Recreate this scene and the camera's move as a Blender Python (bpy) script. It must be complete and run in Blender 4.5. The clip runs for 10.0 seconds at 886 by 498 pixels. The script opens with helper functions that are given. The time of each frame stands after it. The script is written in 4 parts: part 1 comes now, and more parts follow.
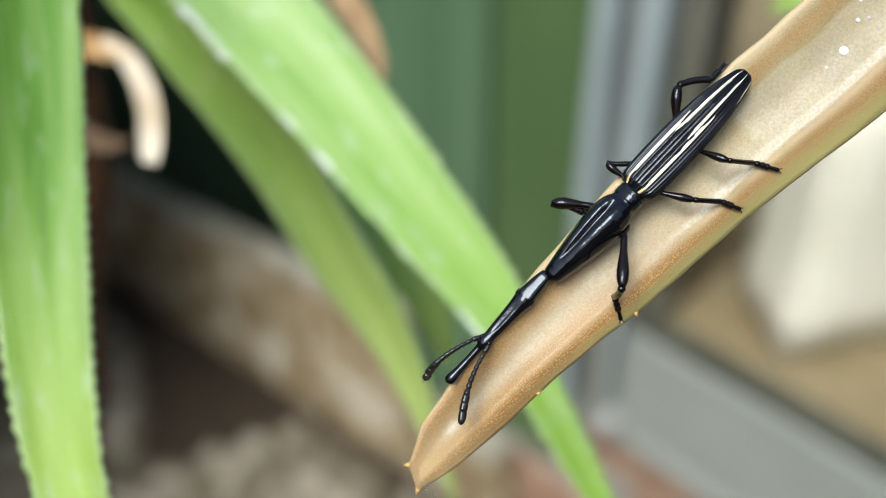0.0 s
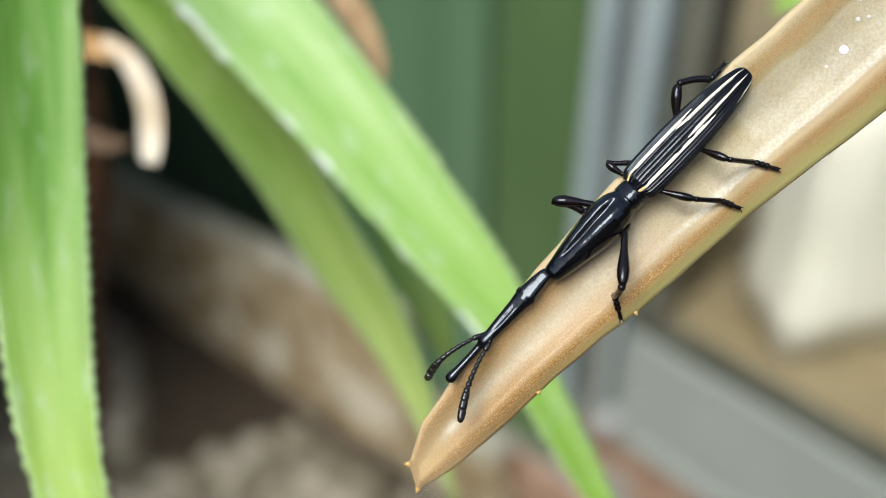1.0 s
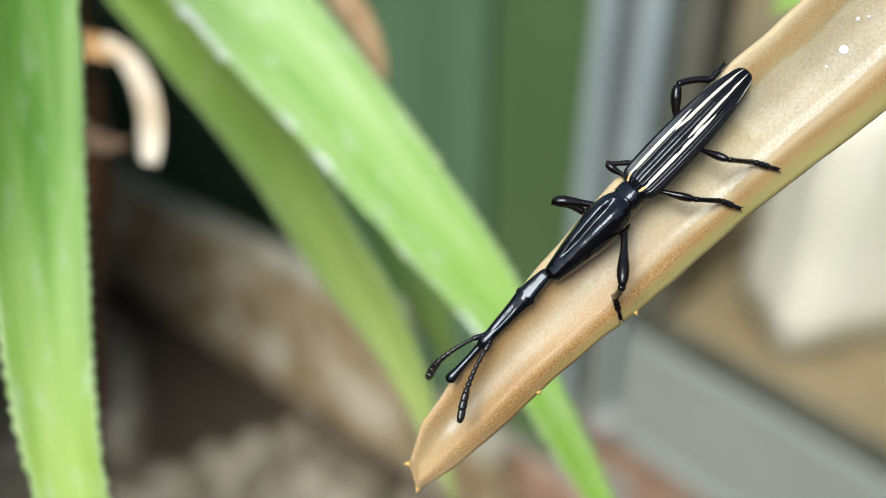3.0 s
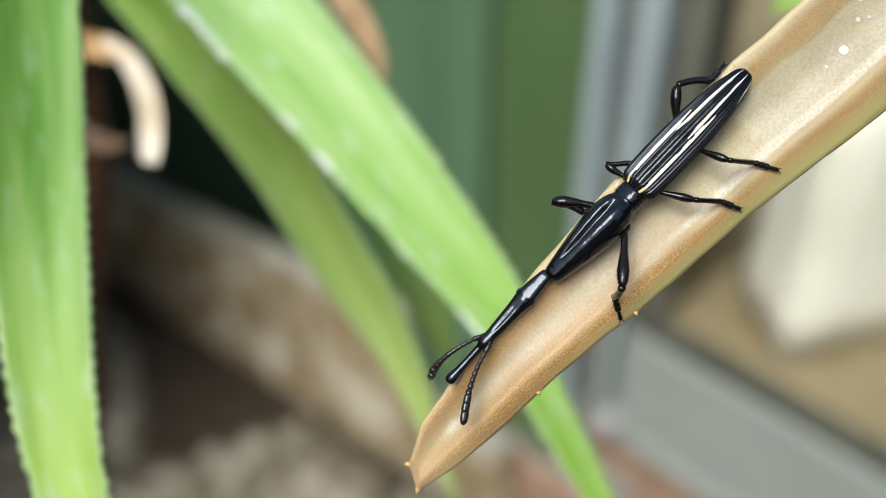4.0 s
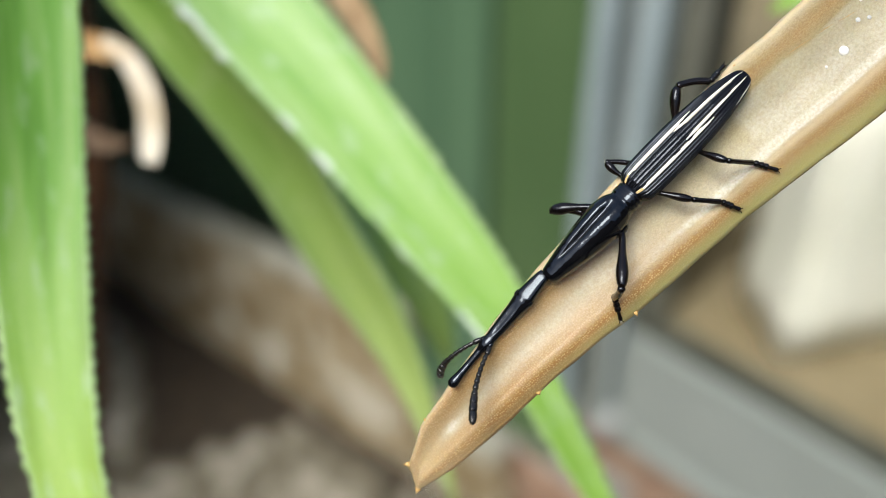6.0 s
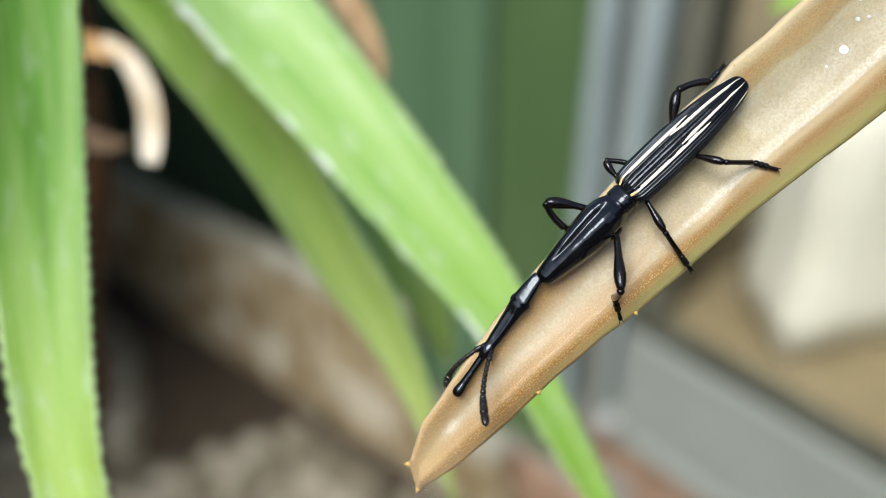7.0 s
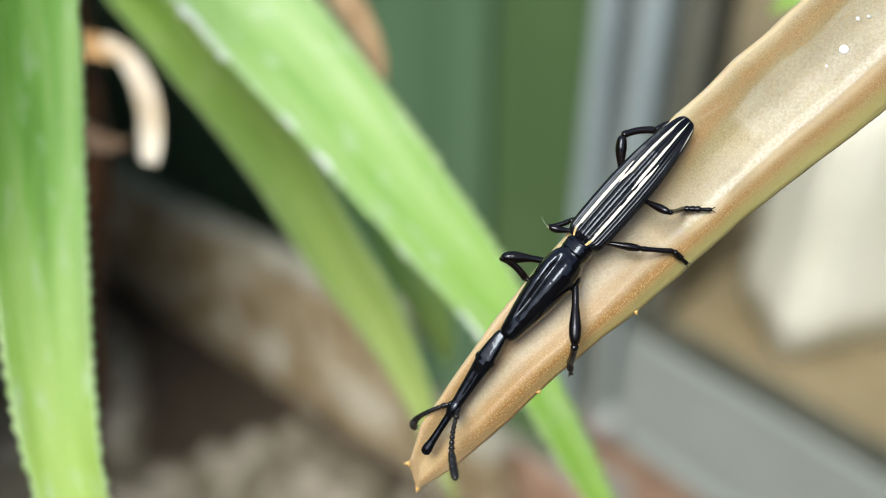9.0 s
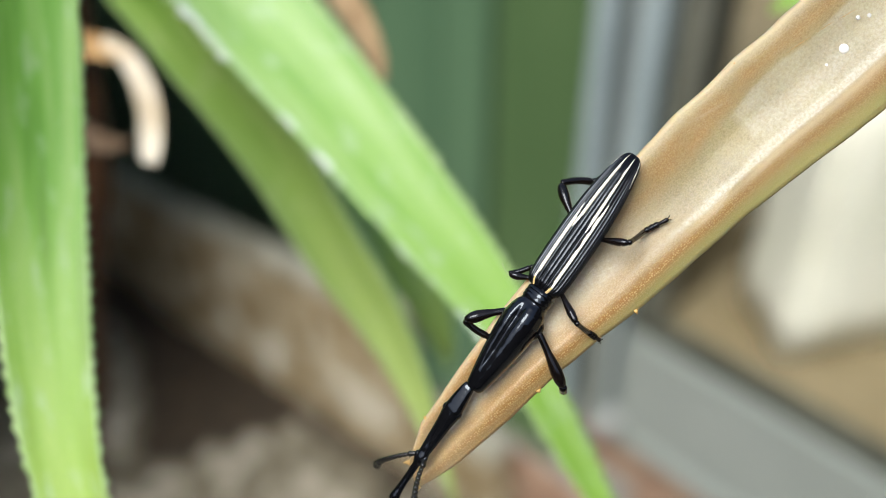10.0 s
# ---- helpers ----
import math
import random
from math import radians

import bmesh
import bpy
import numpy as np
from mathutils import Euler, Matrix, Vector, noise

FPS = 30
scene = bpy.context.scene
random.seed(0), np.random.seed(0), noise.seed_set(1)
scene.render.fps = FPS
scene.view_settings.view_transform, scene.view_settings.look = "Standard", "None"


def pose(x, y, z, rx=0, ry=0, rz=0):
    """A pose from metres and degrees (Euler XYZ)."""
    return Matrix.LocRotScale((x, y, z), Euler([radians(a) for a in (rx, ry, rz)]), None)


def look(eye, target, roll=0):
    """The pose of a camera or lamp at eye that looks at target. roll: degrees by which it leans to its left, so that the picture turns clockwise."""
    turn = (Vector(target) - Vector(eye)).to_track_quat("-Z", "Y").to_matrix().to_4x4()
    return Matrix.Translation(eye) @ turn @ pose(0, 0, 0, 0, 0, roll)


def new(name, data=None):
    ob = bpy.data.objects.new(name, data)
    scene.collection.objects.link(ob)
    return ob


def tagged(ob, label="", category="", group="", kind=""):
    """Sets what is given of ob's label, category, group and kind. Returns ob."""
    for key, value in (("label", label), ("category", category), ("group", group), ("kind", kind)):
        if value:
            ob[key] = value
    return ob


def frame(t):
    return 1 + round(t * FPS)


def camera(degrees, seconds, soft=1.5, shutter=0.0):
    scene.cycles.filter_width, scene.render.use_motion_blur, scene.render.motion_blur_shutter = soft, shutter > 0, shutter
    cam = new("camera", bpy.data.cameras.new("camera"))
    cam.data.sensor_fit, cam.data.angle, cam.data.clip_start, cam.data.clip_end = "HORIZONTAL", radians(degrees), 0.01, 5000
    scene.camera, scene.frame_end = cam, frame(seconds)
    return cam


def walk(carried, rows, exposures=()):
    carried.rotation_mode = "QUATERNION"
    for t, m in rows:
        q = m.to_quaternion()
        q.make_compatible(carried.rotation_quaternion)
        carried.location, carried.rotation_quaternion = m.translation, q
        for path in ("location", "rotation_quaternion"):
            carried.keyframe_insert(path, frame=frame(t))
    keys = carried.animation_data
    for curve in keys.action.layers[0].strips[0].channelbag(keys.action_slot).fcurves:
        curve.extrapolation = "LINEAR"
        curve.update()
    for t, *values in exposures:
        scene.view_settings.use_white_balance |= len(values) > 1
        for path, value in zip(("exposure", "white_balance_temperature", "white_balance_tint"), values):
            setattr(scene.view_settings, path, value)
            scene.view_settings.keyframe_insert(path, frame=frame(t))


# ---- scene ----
# ---- camera: held still, a hand's width above the leaf ----
EYE = (0.0, 0.0, 0.68)
TILT = 38.0
cam = camera(50, 10.0, soft=0.55)
cam.data.dof.use_dof = True
cam.data.dof.focus_distance = 0.0650
cam.data.dof.aperture_fstop = 15.0
HELD = pose(*EYE, 90 - TILT, 0, 0)
walk(cam, [(0, HELD), (10, HELD)], exposures=[(0, 0.42, 6300, 8), (10, 0.42, 6300, 8)])

# ---- daylight: bright, soft sky with a veiled sun ----
SUN_TURN, SUN_HEIGHT = 212.0, 56.0
world = bpy.data.worlds.new("sky")
scene.world = world
world.use_nodes = True
wn = world.node_tree.nodes
sky = wn.new("ShaderNodeTexSky")
sky.sky_type = "NISHITA"
sky.sun_disc = False
sky.sun_elevation, sky.sun_rotation = radians(SUN_HEIGHT), radians(SUN_TURN)
sky.air_density, sky.dust_density = 1.2, 3.0
wn["Background"].inputs["Strength"].default_value = 0.15
world.node_tree.links.new(sky.outputs["Color"], wn["Background"].inputs["Color"])
sun = new("sun", bpy.data.lights.new("sun", "SUN"))
sun.data.energy, sun.data.angle, sun.data.color = 3.0, radians(32), (1.0, 0.97, 0.91)
to_sun = Vector((math.sin(radians(SUN_TURN)) * math.cos(radians(SUN_HEIGHT)), math.cos(radians(SUN_TURN)) * math.cos(radians(SUN_HEIGHT)), math.sin(radians(SUN_HEIGHT))))
sun.matrix_world = look(to_sun * 5, (0, 0, 0))

MM = 0.001


# ---- materials ----
def material(name, low, high, scale, rough=0.5, fine=0.0, bump=0.0, metal=0.0, stretch=(1, 1, 1), spread=(0.35, 0.65), coat=0.0, third=None, translucent=0.0, spec=0.5, tint=(1, 1, 1)):
    """Two colours mixed by noise at `scale` per metre, broken up by finer grain; bump in metres."""
    m = bpy.data.materials.new(name)
    m.use_nodes = True
    nt = m.node_tree
    n, link = nt.nodes, nt.links.new
    b = n["Principled BSDF"]
    b.inputs["Roughness"].default_value = rough
    b.inputs["Metallic"].default_value = metal
    b.inputs["Coat Weight"].default_value = coat
    b.inputs["Coat Roughness"].default_value = 0.06
    b.inputs["Specular IOR Level"].default_value = spec
    b.inputs["Specular Tint"].default_value = (*tint, 1)
    tc, mp = n.new("ShaderNodeTexCoord"), n.new("ShaderNodeMapping")
    mp.inputs["Scale"].default_value = stretch
    link(tc.outputs["Object"], mp.inputs["Vector"])
    big, small = n.new("ShaderNodeTexNoise"), n.new("ShaderNodeTexNoise")
    big.inputs["Scale"].default_value, big.inputs["Detail"].default_value = scale, 5
    small.inputs["Scale"].default_value, small.inputs["Detail"].default_value = fine or scale * 9, 3
    for t in (big, small):
        link(mp.outputs["Vector"], t.inputs["Vector"])
    mix = n.new("ShaderNodeMath")
    mix.operation = "MULTIPLY_ADD"
    mix.inputs[1].default_value = 0.35
    link(small.outputs["Fac"], mix.inputs[0])
    half = n.new("ShaderNodeMath")
    half.operation = "MULTIPLY"
    half.inputs[1].default_value = 0.65
    link(big.outputs["Fac"], half.inputs[0])
    link(half.outputs[0], mix.inputs[2])
    ramp = n.new("ShaderNodeValToRGB")
    ramp.color_ramp.elements[0].position, ramp.color_ramp.elements[1].position = spread
    ramp.color_ramp.elements[0].color, ramp.color_ramp.elements[1].color = (*low, 1), (*high, 1)
    if third:
        e = ramp.color_ramp.elements.new((spread[0] + spread[1]) / 2)
        e.color = (*third, 1)
    link(mix.outputs[0], ramp.inputs["Fac"])
    link(ramp.outputs["Color"], b.inputs["Base Color"])
    if bump:
        bp = n.new("ShaderNodeBump")
        bp.inputs["Distance"].default_value = bump
        bp.inputs["Strength"].default_value = 1.0
        link(small.outputs["Fac"], bp.inputs["Height"])
        link(bp.outputs["Normal"], b.inputs["Normal"])
    if translucent:
        tr, ms = n.new("ShaderNodeBsdfTranslucent"), n.new("ShaderNodeMixShader")
        ms.inputs["Fac"].default_value = translucent
        link(ramp.outputs["Color"], tr.inputs["Color"])
        link(b.outputs[0], ms.inputs[1])
        link(tr.outputs[0], ms.inputs[2])
        link(ms.outputs[0], n["Material Output"].inputs["Surface"])
    return m


SHELL = material("black_shell", (0.002, 0.002, 0.0025), (0.005, 0.005, 0.006), 300, rough=0.11, fine=3000, bump=0.000012, spec=0.5, tint=(0.78, 0.88, 1.0))
SHELL_DULL = material("black_shell_grooved", (0.002, 0.002, 0.0025), (0.006, 0.006, 0.007), 500, rough=0.14, fine=12000, bump=0.000006, spec=0.36, tint=(0.80, 0.88, 1.0))
LEG = material("black_leg", (0.002, 0.002, 0.002), (0.007, 0.0045, 0.0035), 900, rough=0.16, fine=9000, bump=0.000010, spec=0.36, tint=(0.85, 0.91, 1.0))
BEAD = material("antenna_black", (0.005, 0.005, 0.005), (0.018, 0.016, 0.013), 1500, rough=0.26, fine=20000, bump=0.00001, spec=0.5)
CREAM = material("cream_stripe", (0.72, 0.65, 0.50), (0.86, 0.82, 0.72), 700, rough=0.45, fine=9000, bump=0.000006)
YELLOW = material("yellow_stripe_foot", (0.60, 0.40, 0.14), (0.74, 0.56, 0.27), 900, rough=0.45, fine=9000, bump=0.000006)
HAIR = material("pale_hair", (0.45, 0.42, 0.36), (0.6, 0.57, 0.5), 2000, rough=0.4)
SPINE = material("orange_spine", (0.48, 0.26, 0.05), (0.64, 0.42, 0.15), 900, rough=0.4)
DROP_WHITE = material("white_drop", (0.75, 0.72, 0.66), (0.9, 0.88, 0.84), 900, rough=0.15, coat=0.5)
WATER = material("clear_drop", (0.95, 0.95, 0.95), (1, 1, 1), 300, rough=0.02)
WATER.node_tree.nodes["Principled BSDF"].inputs["Transmission Weight"].default_value = 0.55
WATER.node_tree.nodes["Principled BSDF"].inputs["IOR"].default_value = 1.33


def leaf_green(name, dark, mid, pale, tip, bloom_sheen, spots=(0.56, 0.74, 0.55)):
    """Aloe skin: streaks along the leaf, yellowing towards the tip, scattered pale blotches. The mesh carries (across,
    along, seed) and the share of its length.
    """
    m = bpy.data.materials.new(name)
    m.use_nodes = True
    n, link = m.node_tree.nodes, m.node_tree.links.new
    b = n["Principled BSDF"]
    b.inputs["Roughness"].default_value, b.inputs["Coat Weight"].default_value = 0.42, 0.06
    at = n.new("ShaderNodeAttribute")
    at.attribute_name = "grain"

    def noisy(stretch, detail):
        mp, tex = n.new("ShaderNodeMapping"), n.new("ShaderNodeTexNoise")
        mp.inputs["Scale"].default_value = stretch
        tex.inputs["Scale"].default_value, tex.inputs["Detail"].default_value = 1.0, detail
        link(at.outputs["Vector"], mp.inputs["Vector"])
        link(mp.outputs["Vector"], tex.inputs["Vector"])
        return tex.outputs["Fac"]

    def over(below, colour, amount, low, high, most):
        fade, mix = n.new("ShaderNodeMapRange"), n.new("ShaderNodeMix")
        fade.inputs["From Min"].default_value, fade.inputs["From Max"].default_value, fade.inputs["To Max"].default_value = low, high, most
        mix.data_type, mix.inputs[7].default_value = "RGBA", (*colour, 1)
        link(amount, fade.inputs["Value"])
        link(fade.outputs["Result"], mix.inputs[0])
        link(below, mix.inputs[6])
        return mix.outputs[2]

    ramp = n.new("ShaderNodeValToRGB")
    e = ramp.color_ramp.elements
    e[0].position, e[1].position, e[0].color, e[1].color = 0.32, 0.68, (*dark, 1), (*pale, 1)
    e.new(0.5).color = (*mid, 1)
    link(noisy((1.7, 0.030, 1), 5), ramp.inputs["Fac"])
    skin = over(ramp.outputs["Color"], tip, at.outputs["Alpha"], 0.35, 1.0, 0.75)
    skin = over(skin, bloom_sheen, noisy((3.0, 0.22, 1), 3), *spots)
    skin = over(skin, mid, noisy((14, 1.6, 1), 3), 0.45, 0.75, 0.35)
    link(skin, b.inputs["Base Color"])
    bp = n.new("ShaderNodeBump")
    bp.inputs["Distance"].default_value = 0.0001
    link(noisy((14, 3.0, 1), 3), bp.inputs["Height"])
    link(bp.outputs["Normal"], b.inputs["Normal"])
    tr, ms = n.new("ShaderNodeBsdfTranslucent"), n.new("ShaderNodeMixShader")
    ms.inputs["Fac"].default_value = 0.16
    link(skin, tr.inputs["Color"])
    link(b.outputs[0], ms.inputs[1])
    link(tr.outputs[0], ms.inputs[2])
    link(ms.outputs[0], n["Material Output"].inputs["Surface"])
    return m


GREEN = leaf_green("aloe_green", (0.17, 0.36, 0.055), (0.27, 0.47, 0.11), (0.37, 0.55, 0.20), (0.23, 0.41, 0.015), (0.50, 0.64, 0.42))
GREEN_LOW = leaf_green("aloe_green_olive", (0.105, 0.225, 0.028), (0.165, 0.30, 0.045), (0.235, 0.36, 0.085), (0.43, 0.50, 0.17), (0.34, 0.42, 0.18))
# darker green, with leaf shade put into the colour
GREEN_DEEP_SHADE = leaf_green("aloe_deep_green_and_shade", (0.07, 0.195, 0.016), (0.16, 0.355, 0.050), (0.29, 0.47, 0.13), (0.50, 0.62, 0.12), (0.46, 0.60, 0.36))
GREEN_EDGE = material("aloe_tooth", (0.30, 0.47, 0.15), (0.47, 0.61, 0.30), 500, rough=0.45, translucent=0.2)
# pale margin green with white glints painted into the colour
GREEN_GLINT = leaf_green("aloe_glint_margin", (0.25, 0.44, 0.11), (0.34, 0.54, 0.19), (0.47, 0.64, 0.33), (0.34, 0.54, 0.14), (0.80, 0.86, 0.79), (0.46, 0.62, 0.85))

HUSK_PINK = material("pinkish_husk", (0.24, 0.135, 0.055), (0.50, 0.35, 0.19), 160, rough=0.75, bump=0.0002)
STEM = material("aloe_stem_bark", (0.035, 0.014, 0.005), (0.13, 0.055, 0.02), 120, rough=0.85, bump=0.0004)
HUSK_BROWN = material("brown_husk", (0.04, 0.022, 0.010), (0.115, 0.072, 0.036), 160, rough=0.8, bump=0.0002)
HUSK_GOLD = material("golden_husk", (0.20, 0.10, 0.025), (0.48, 0.29, 0.11), 160, rough=0.7, bump=0.0002)
HUSK = material("dry_husk", (0.50, 0.39, 0.24), (0.82, 0.76, 0.62), 140, rough=0.7, bump=0.0002)
BOARD_OLIVE = material("olive_painted_board", (0.066, 0.122, 0.045), (0.094, 0.157, 0.062), 9, rough=0.42, fine=160, bump=0.0003, stretch=(3, 3, 0.5))
BOARD = material("green_painted_board", (0.078, 0.150, 0.080), (0.108, 0.190, 0.104), 9, rough=0.42, fine=160, bump=0.0003, stretch=(3, 3, 0.5))
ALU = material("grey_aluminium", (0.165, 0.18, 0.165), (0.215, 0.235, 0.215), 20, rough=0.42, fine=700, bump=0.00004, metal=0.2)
ALU_DARK = material("dark_frame_grey", (0.046, 0.048, 0.032), (0.09, 0.092, 0.066), 40, rough=0.6, fine=600, bump=0.00005)
BLACK_RIB = material("black_frame_rib", (0.012, 0.012, 0.006), (0.03, 0.03, 0.018), 40, rough=0.7, fine=600, bump=0.00005)
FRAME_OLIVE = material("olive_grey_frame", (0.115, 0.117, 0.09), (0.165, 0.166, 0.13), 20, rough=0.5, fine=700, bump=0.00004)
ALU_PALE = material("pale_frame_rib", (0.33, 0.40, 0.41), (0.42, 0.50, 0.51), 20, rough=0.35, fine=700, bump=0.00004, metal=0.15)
SILL = material("grey_sill_paint", (0.285, 0.315, 0.285), (0.345, 0.378, 0.345), 12, rough=0.5, fine=300, bump=0.0001)
PALE_BLOCK = material("pale_end_block", (0.36, 0.37, 0.35), (0.46, 0.47, 0.44), 40, rough=0.5, fine=400, bump=0.0001)
STONE = material("brown_plinth_stone", (0.17, 0.12, 0.05), (0.60, 0.585, 0.49), 30, rough=0.8, bump=0.0012, third=(0.34, 0.265, 0.15), spread=(0.40, 0.60))
EDGE_STONE = material("pale_plinth_cap", (0.20, 0.185, 0.13), (0.42, 0.41, 0.34), 30, rough=0.8, bump=0.0008)
PAVING = material("mottled_paving", (0.030, 0.026, 0.015), (0.40, 0.37, 0.31), 34, rough=0.85, bump=0.002, third=(0.135, 0.118, 0.075), spread=(0.40, 0.60))
SOIL_SHADE = material("soil_and_shade", (0.012, 0.009, 0.005), (0.060, 0.040, 0.020), 60, rough=0.95, bump=0.003)
BRICK = material("red_brick", (0.20, 0.10, 0.06), (0.42, 0.29, 0.20), 38, rough=0.85, bump=0.001)
MORTAR = material("mortar", (0.28, 0.27, 0.24), (0.42, 0.41, 0.37), 60, rough=0.9, bump=0.001)
TERRACE = material("tan_terrace_stone", (0.18, 0.142, 0.07), (0.265, 0.215, 0.12), 12, rough=0.75, bump=0.0008)
CREAM_STONE = material("cream_stone", (0.72, 0.73, 0.58), (0.84, 0.83, 0.70), 22, rough=0.75, bump=0.002)
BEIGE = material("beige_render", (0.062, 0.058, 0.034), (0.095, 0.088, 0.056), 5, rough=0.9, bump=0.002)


# ---- small builders ----
HARD = {"board", "backing", "recess_side", "shade_roof", "shade_lip", "stone", "capstone", "mortar", "brick", "rib", "foot_strip", "face", "drip_edge", "track", "end_block", "terrace", "slab", "edging", "wall_far", "wall_back", "wall_left", "wall_end"}


def part(name, bm, mats, parent=None, label="", smooth=True):
    me = bpy.data.meshes.new(name)
    bmesh.ops.recalc_face_normals(bm, faces=bm.faces)
    for f in bm.faces:
        f.smooth = smooth and name not in HARD
    bm.to_mesh(me)
    bm.free()
    for m in mats if isinstance(mats, (list, tuple)) else [mats]:
        me.materials.append(m)
    ob = new(name, me)
    ob.parent = parent
    return tagged(ob, label)


def lerp(t, rows):
    """Value of a table of (t, v) at t."""
    return float(np.interp(t, [r[0] for r in rows], [r[1] for r in rows]))


def loft(rings, cap=True, bm=None, closed=True):
    """Skin a list of rings, each of equally many points."""
    bm = bm or bmesh.new()
    vs = [[bm.verts.new(p) for p in ring] for ring in rings]
    n = len(rings[0])
    for a, b in zip(vs, vs[1:]):
        for i in range(n if closed else n - 1):
            j = (i + 1) % n
            bm.faces.new((a[i], a[j], b[j], b[i]))
    if cap and closed:
        bm.faces.new(vs[0][::-1])
        bm.faces.new(vs[-1])
    return bm


def lathe(length, radii, segs=20, rings=40, flat=1.0, bend=0.0, bm=None, start=0.0, uneven=0.0):
    """A body of round section along +X, in millimetres; radii: (share of length, radius)."""
    out = []
    for i in range(rings + 1):
        s = i / rings
        z = bend * math.sin(math.pi * s)
        ring = []
        for a in (2 * math.pi * k / segs for k in range(segs)):
            r = lerp(s, radii) * (1 + uneven * noise.noise(Vector((s * length * 0.9, 1.5 * math.cos(a), 1.5 * math.sin(a)))))
            ring.append(Vector((start + s * length, r * math.cos(a), z + flat * r * math.sin(a))) * MM)
        out.append(ring)
    return loft(out, bm=bm)


def ball(bm, centre, radii, u=12, v=8):
    m = Matrix.Translation(centre) @ Matrix.Diagonal((*radii, 1))
    bmesh.ops.create_uvsphere(bm, u_segments=u, v_segments=v, radius=1, matrix=m)
    return bm


def box(bm, lo, hi, bevel=0.0):
    c = [(a + b) / 2 for a, b in zip(lo, hi)]
    d = [b - a for a, b in zip(lo, hi)]
    got = bmesh.ops.create_cube(bm, size=1, matrix=Matrix.Translation(c) @ Matrix.Diagonal((*d, 1)))
    if bevel:
        es = list({e for v in got["verts"] for e in v.link_edges})
        bmesh.ops.bevel(bm, geom=es, offset=bevel, segments=2, affect="EDGES")
    return bm


def spline(points, count):
    """Evenly many places along a smooth curve through the points."""
    p = [Vector(q) for q in points]
    p = [2 * p[0] - p[1], *p, 2 * p[-1] - p[-2]]
    out = []
    for k in range(count + 1):
        u = k / count * (len(p) - 3)
        i = min(int(u), len(p) - 4)
        t = u - i
        a, b, c, d = p[i:i + 4]
        out.append(0.5 * ((2 * b) + (c - a) * t + (2 * a - 5 * b + 4 * c - d) * t * t + (3 * b - a - 3 * c + d) * t ** 3))
    return out


# ---- the wall with its post and sill: local x along it, y into it, z up ----
WALL = Matrix.Translation((0.2383, 0.2383, 0)) @ pose(0, 0, 0, 0, 0, -45)


def placed(ob, m=WALL):
    ob.matrix_world = m
    return ob


bm = bmesh.new()
bmesh.ops.create_grid(bm, x_segments=60, y_segments=60, size=30)
tagged(part("ground", bm, PAVING), "mottled grey-brown stone paving of the yard", "ground", kind="structure")

wall = tagged(placed(new("wall_green")), "green painted wall of upright boards with a recess and an added shading roof", "wall", kind="structure")


def boards(edges, y, low, high, mats):
    for k, (x, end) in enumerate(zip(edges, edges[1:])):
        part("board", box(bmesh.new(), (x + 0.0012, y + 0.004 * (k % 2), low), (end - 0.0012, y + 0.03, high), 0.0015), mats[k % len(mats)], wall)


boards([-0.494, -0.405, -0.342], 0.0, 0.165, 0.70, [BOARD])
boards([-0.342, -0.303, -0.2325], 0.0, 0.2625, 0.70, [BOARD, BOARD_OLIVE])
boards([-0.342, -0.303, -0.2365], 0.0, 0.1795, 0.2500, [BOARD, BOARD_OLIVE])
# boards set back so that this end renders dark
boards([-1.55, -1.44, -1.32, -1.20, -1.08, -0.96, -0.84, -0.72, -0.60, -0.512], 0.10, -0.01, 0.70, [BOARD])
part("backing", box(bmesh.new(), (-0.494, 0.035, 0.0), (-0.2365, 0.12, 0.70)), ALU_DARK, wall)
part("recess_side", box(bmesh.new(), (-0.510, 0.031, 0.0), (-0.495, 0.135, 0.70)), BOARD, wall)
# unseen roof and lip added to shade the recess and plinth
part("shade_roof", box(bmesh.new(), (-1.55, -0.62, 0.505), (-0.497, -0.1505, 0.53), 0.002), BOARD, wall)
part("shade_lip", box(bmesh.new(), (-1.55, -0.64, 0.36), (-0.497, -0.6205, 0.53), 0.002), BOARD, wall)
part("shade_roof", box(bmesh.new(), (-1.55, -0.15, 0.505), (-0.487, -0.0005, 0.53), 0.002), BOARD, wall)

RAMP = WALL @ pose(-0.512, 0, 0.214, 0, -10.5, 0)
plinth = tagged(placed(new("plinth"), RAMP), "worn brown stone plinth climbing along the foot of the wall", "plinth", kind="structure")
x, joints = -0.95, []
while x < 0.16:
    joints.append(x)
    x += random.uniform(0.10, 0.17)
joints = [j for j in joints if j < 0.10] + [0.150, 0.235]
for x, end in zip(joints, joints[1:]):
    back = -0.0015
    top = -0.075 if end > 0.2 else 0.0
    part("stone", box(bmesh.new(), (x + 0.002, -0.018 + random.uniform(-0.002, 0.002), -0.25), (end - 0.002, back, top - 0.0105), 0.005), STONE, plinth)
    part("capstone", box(bmesh.new(), (x + 0.001, -0.022, top - 0.010), (end - 0.001, back, top + random.uniform(-0.001, 0.001)), 0.003), EDGE_STONE, plinth)

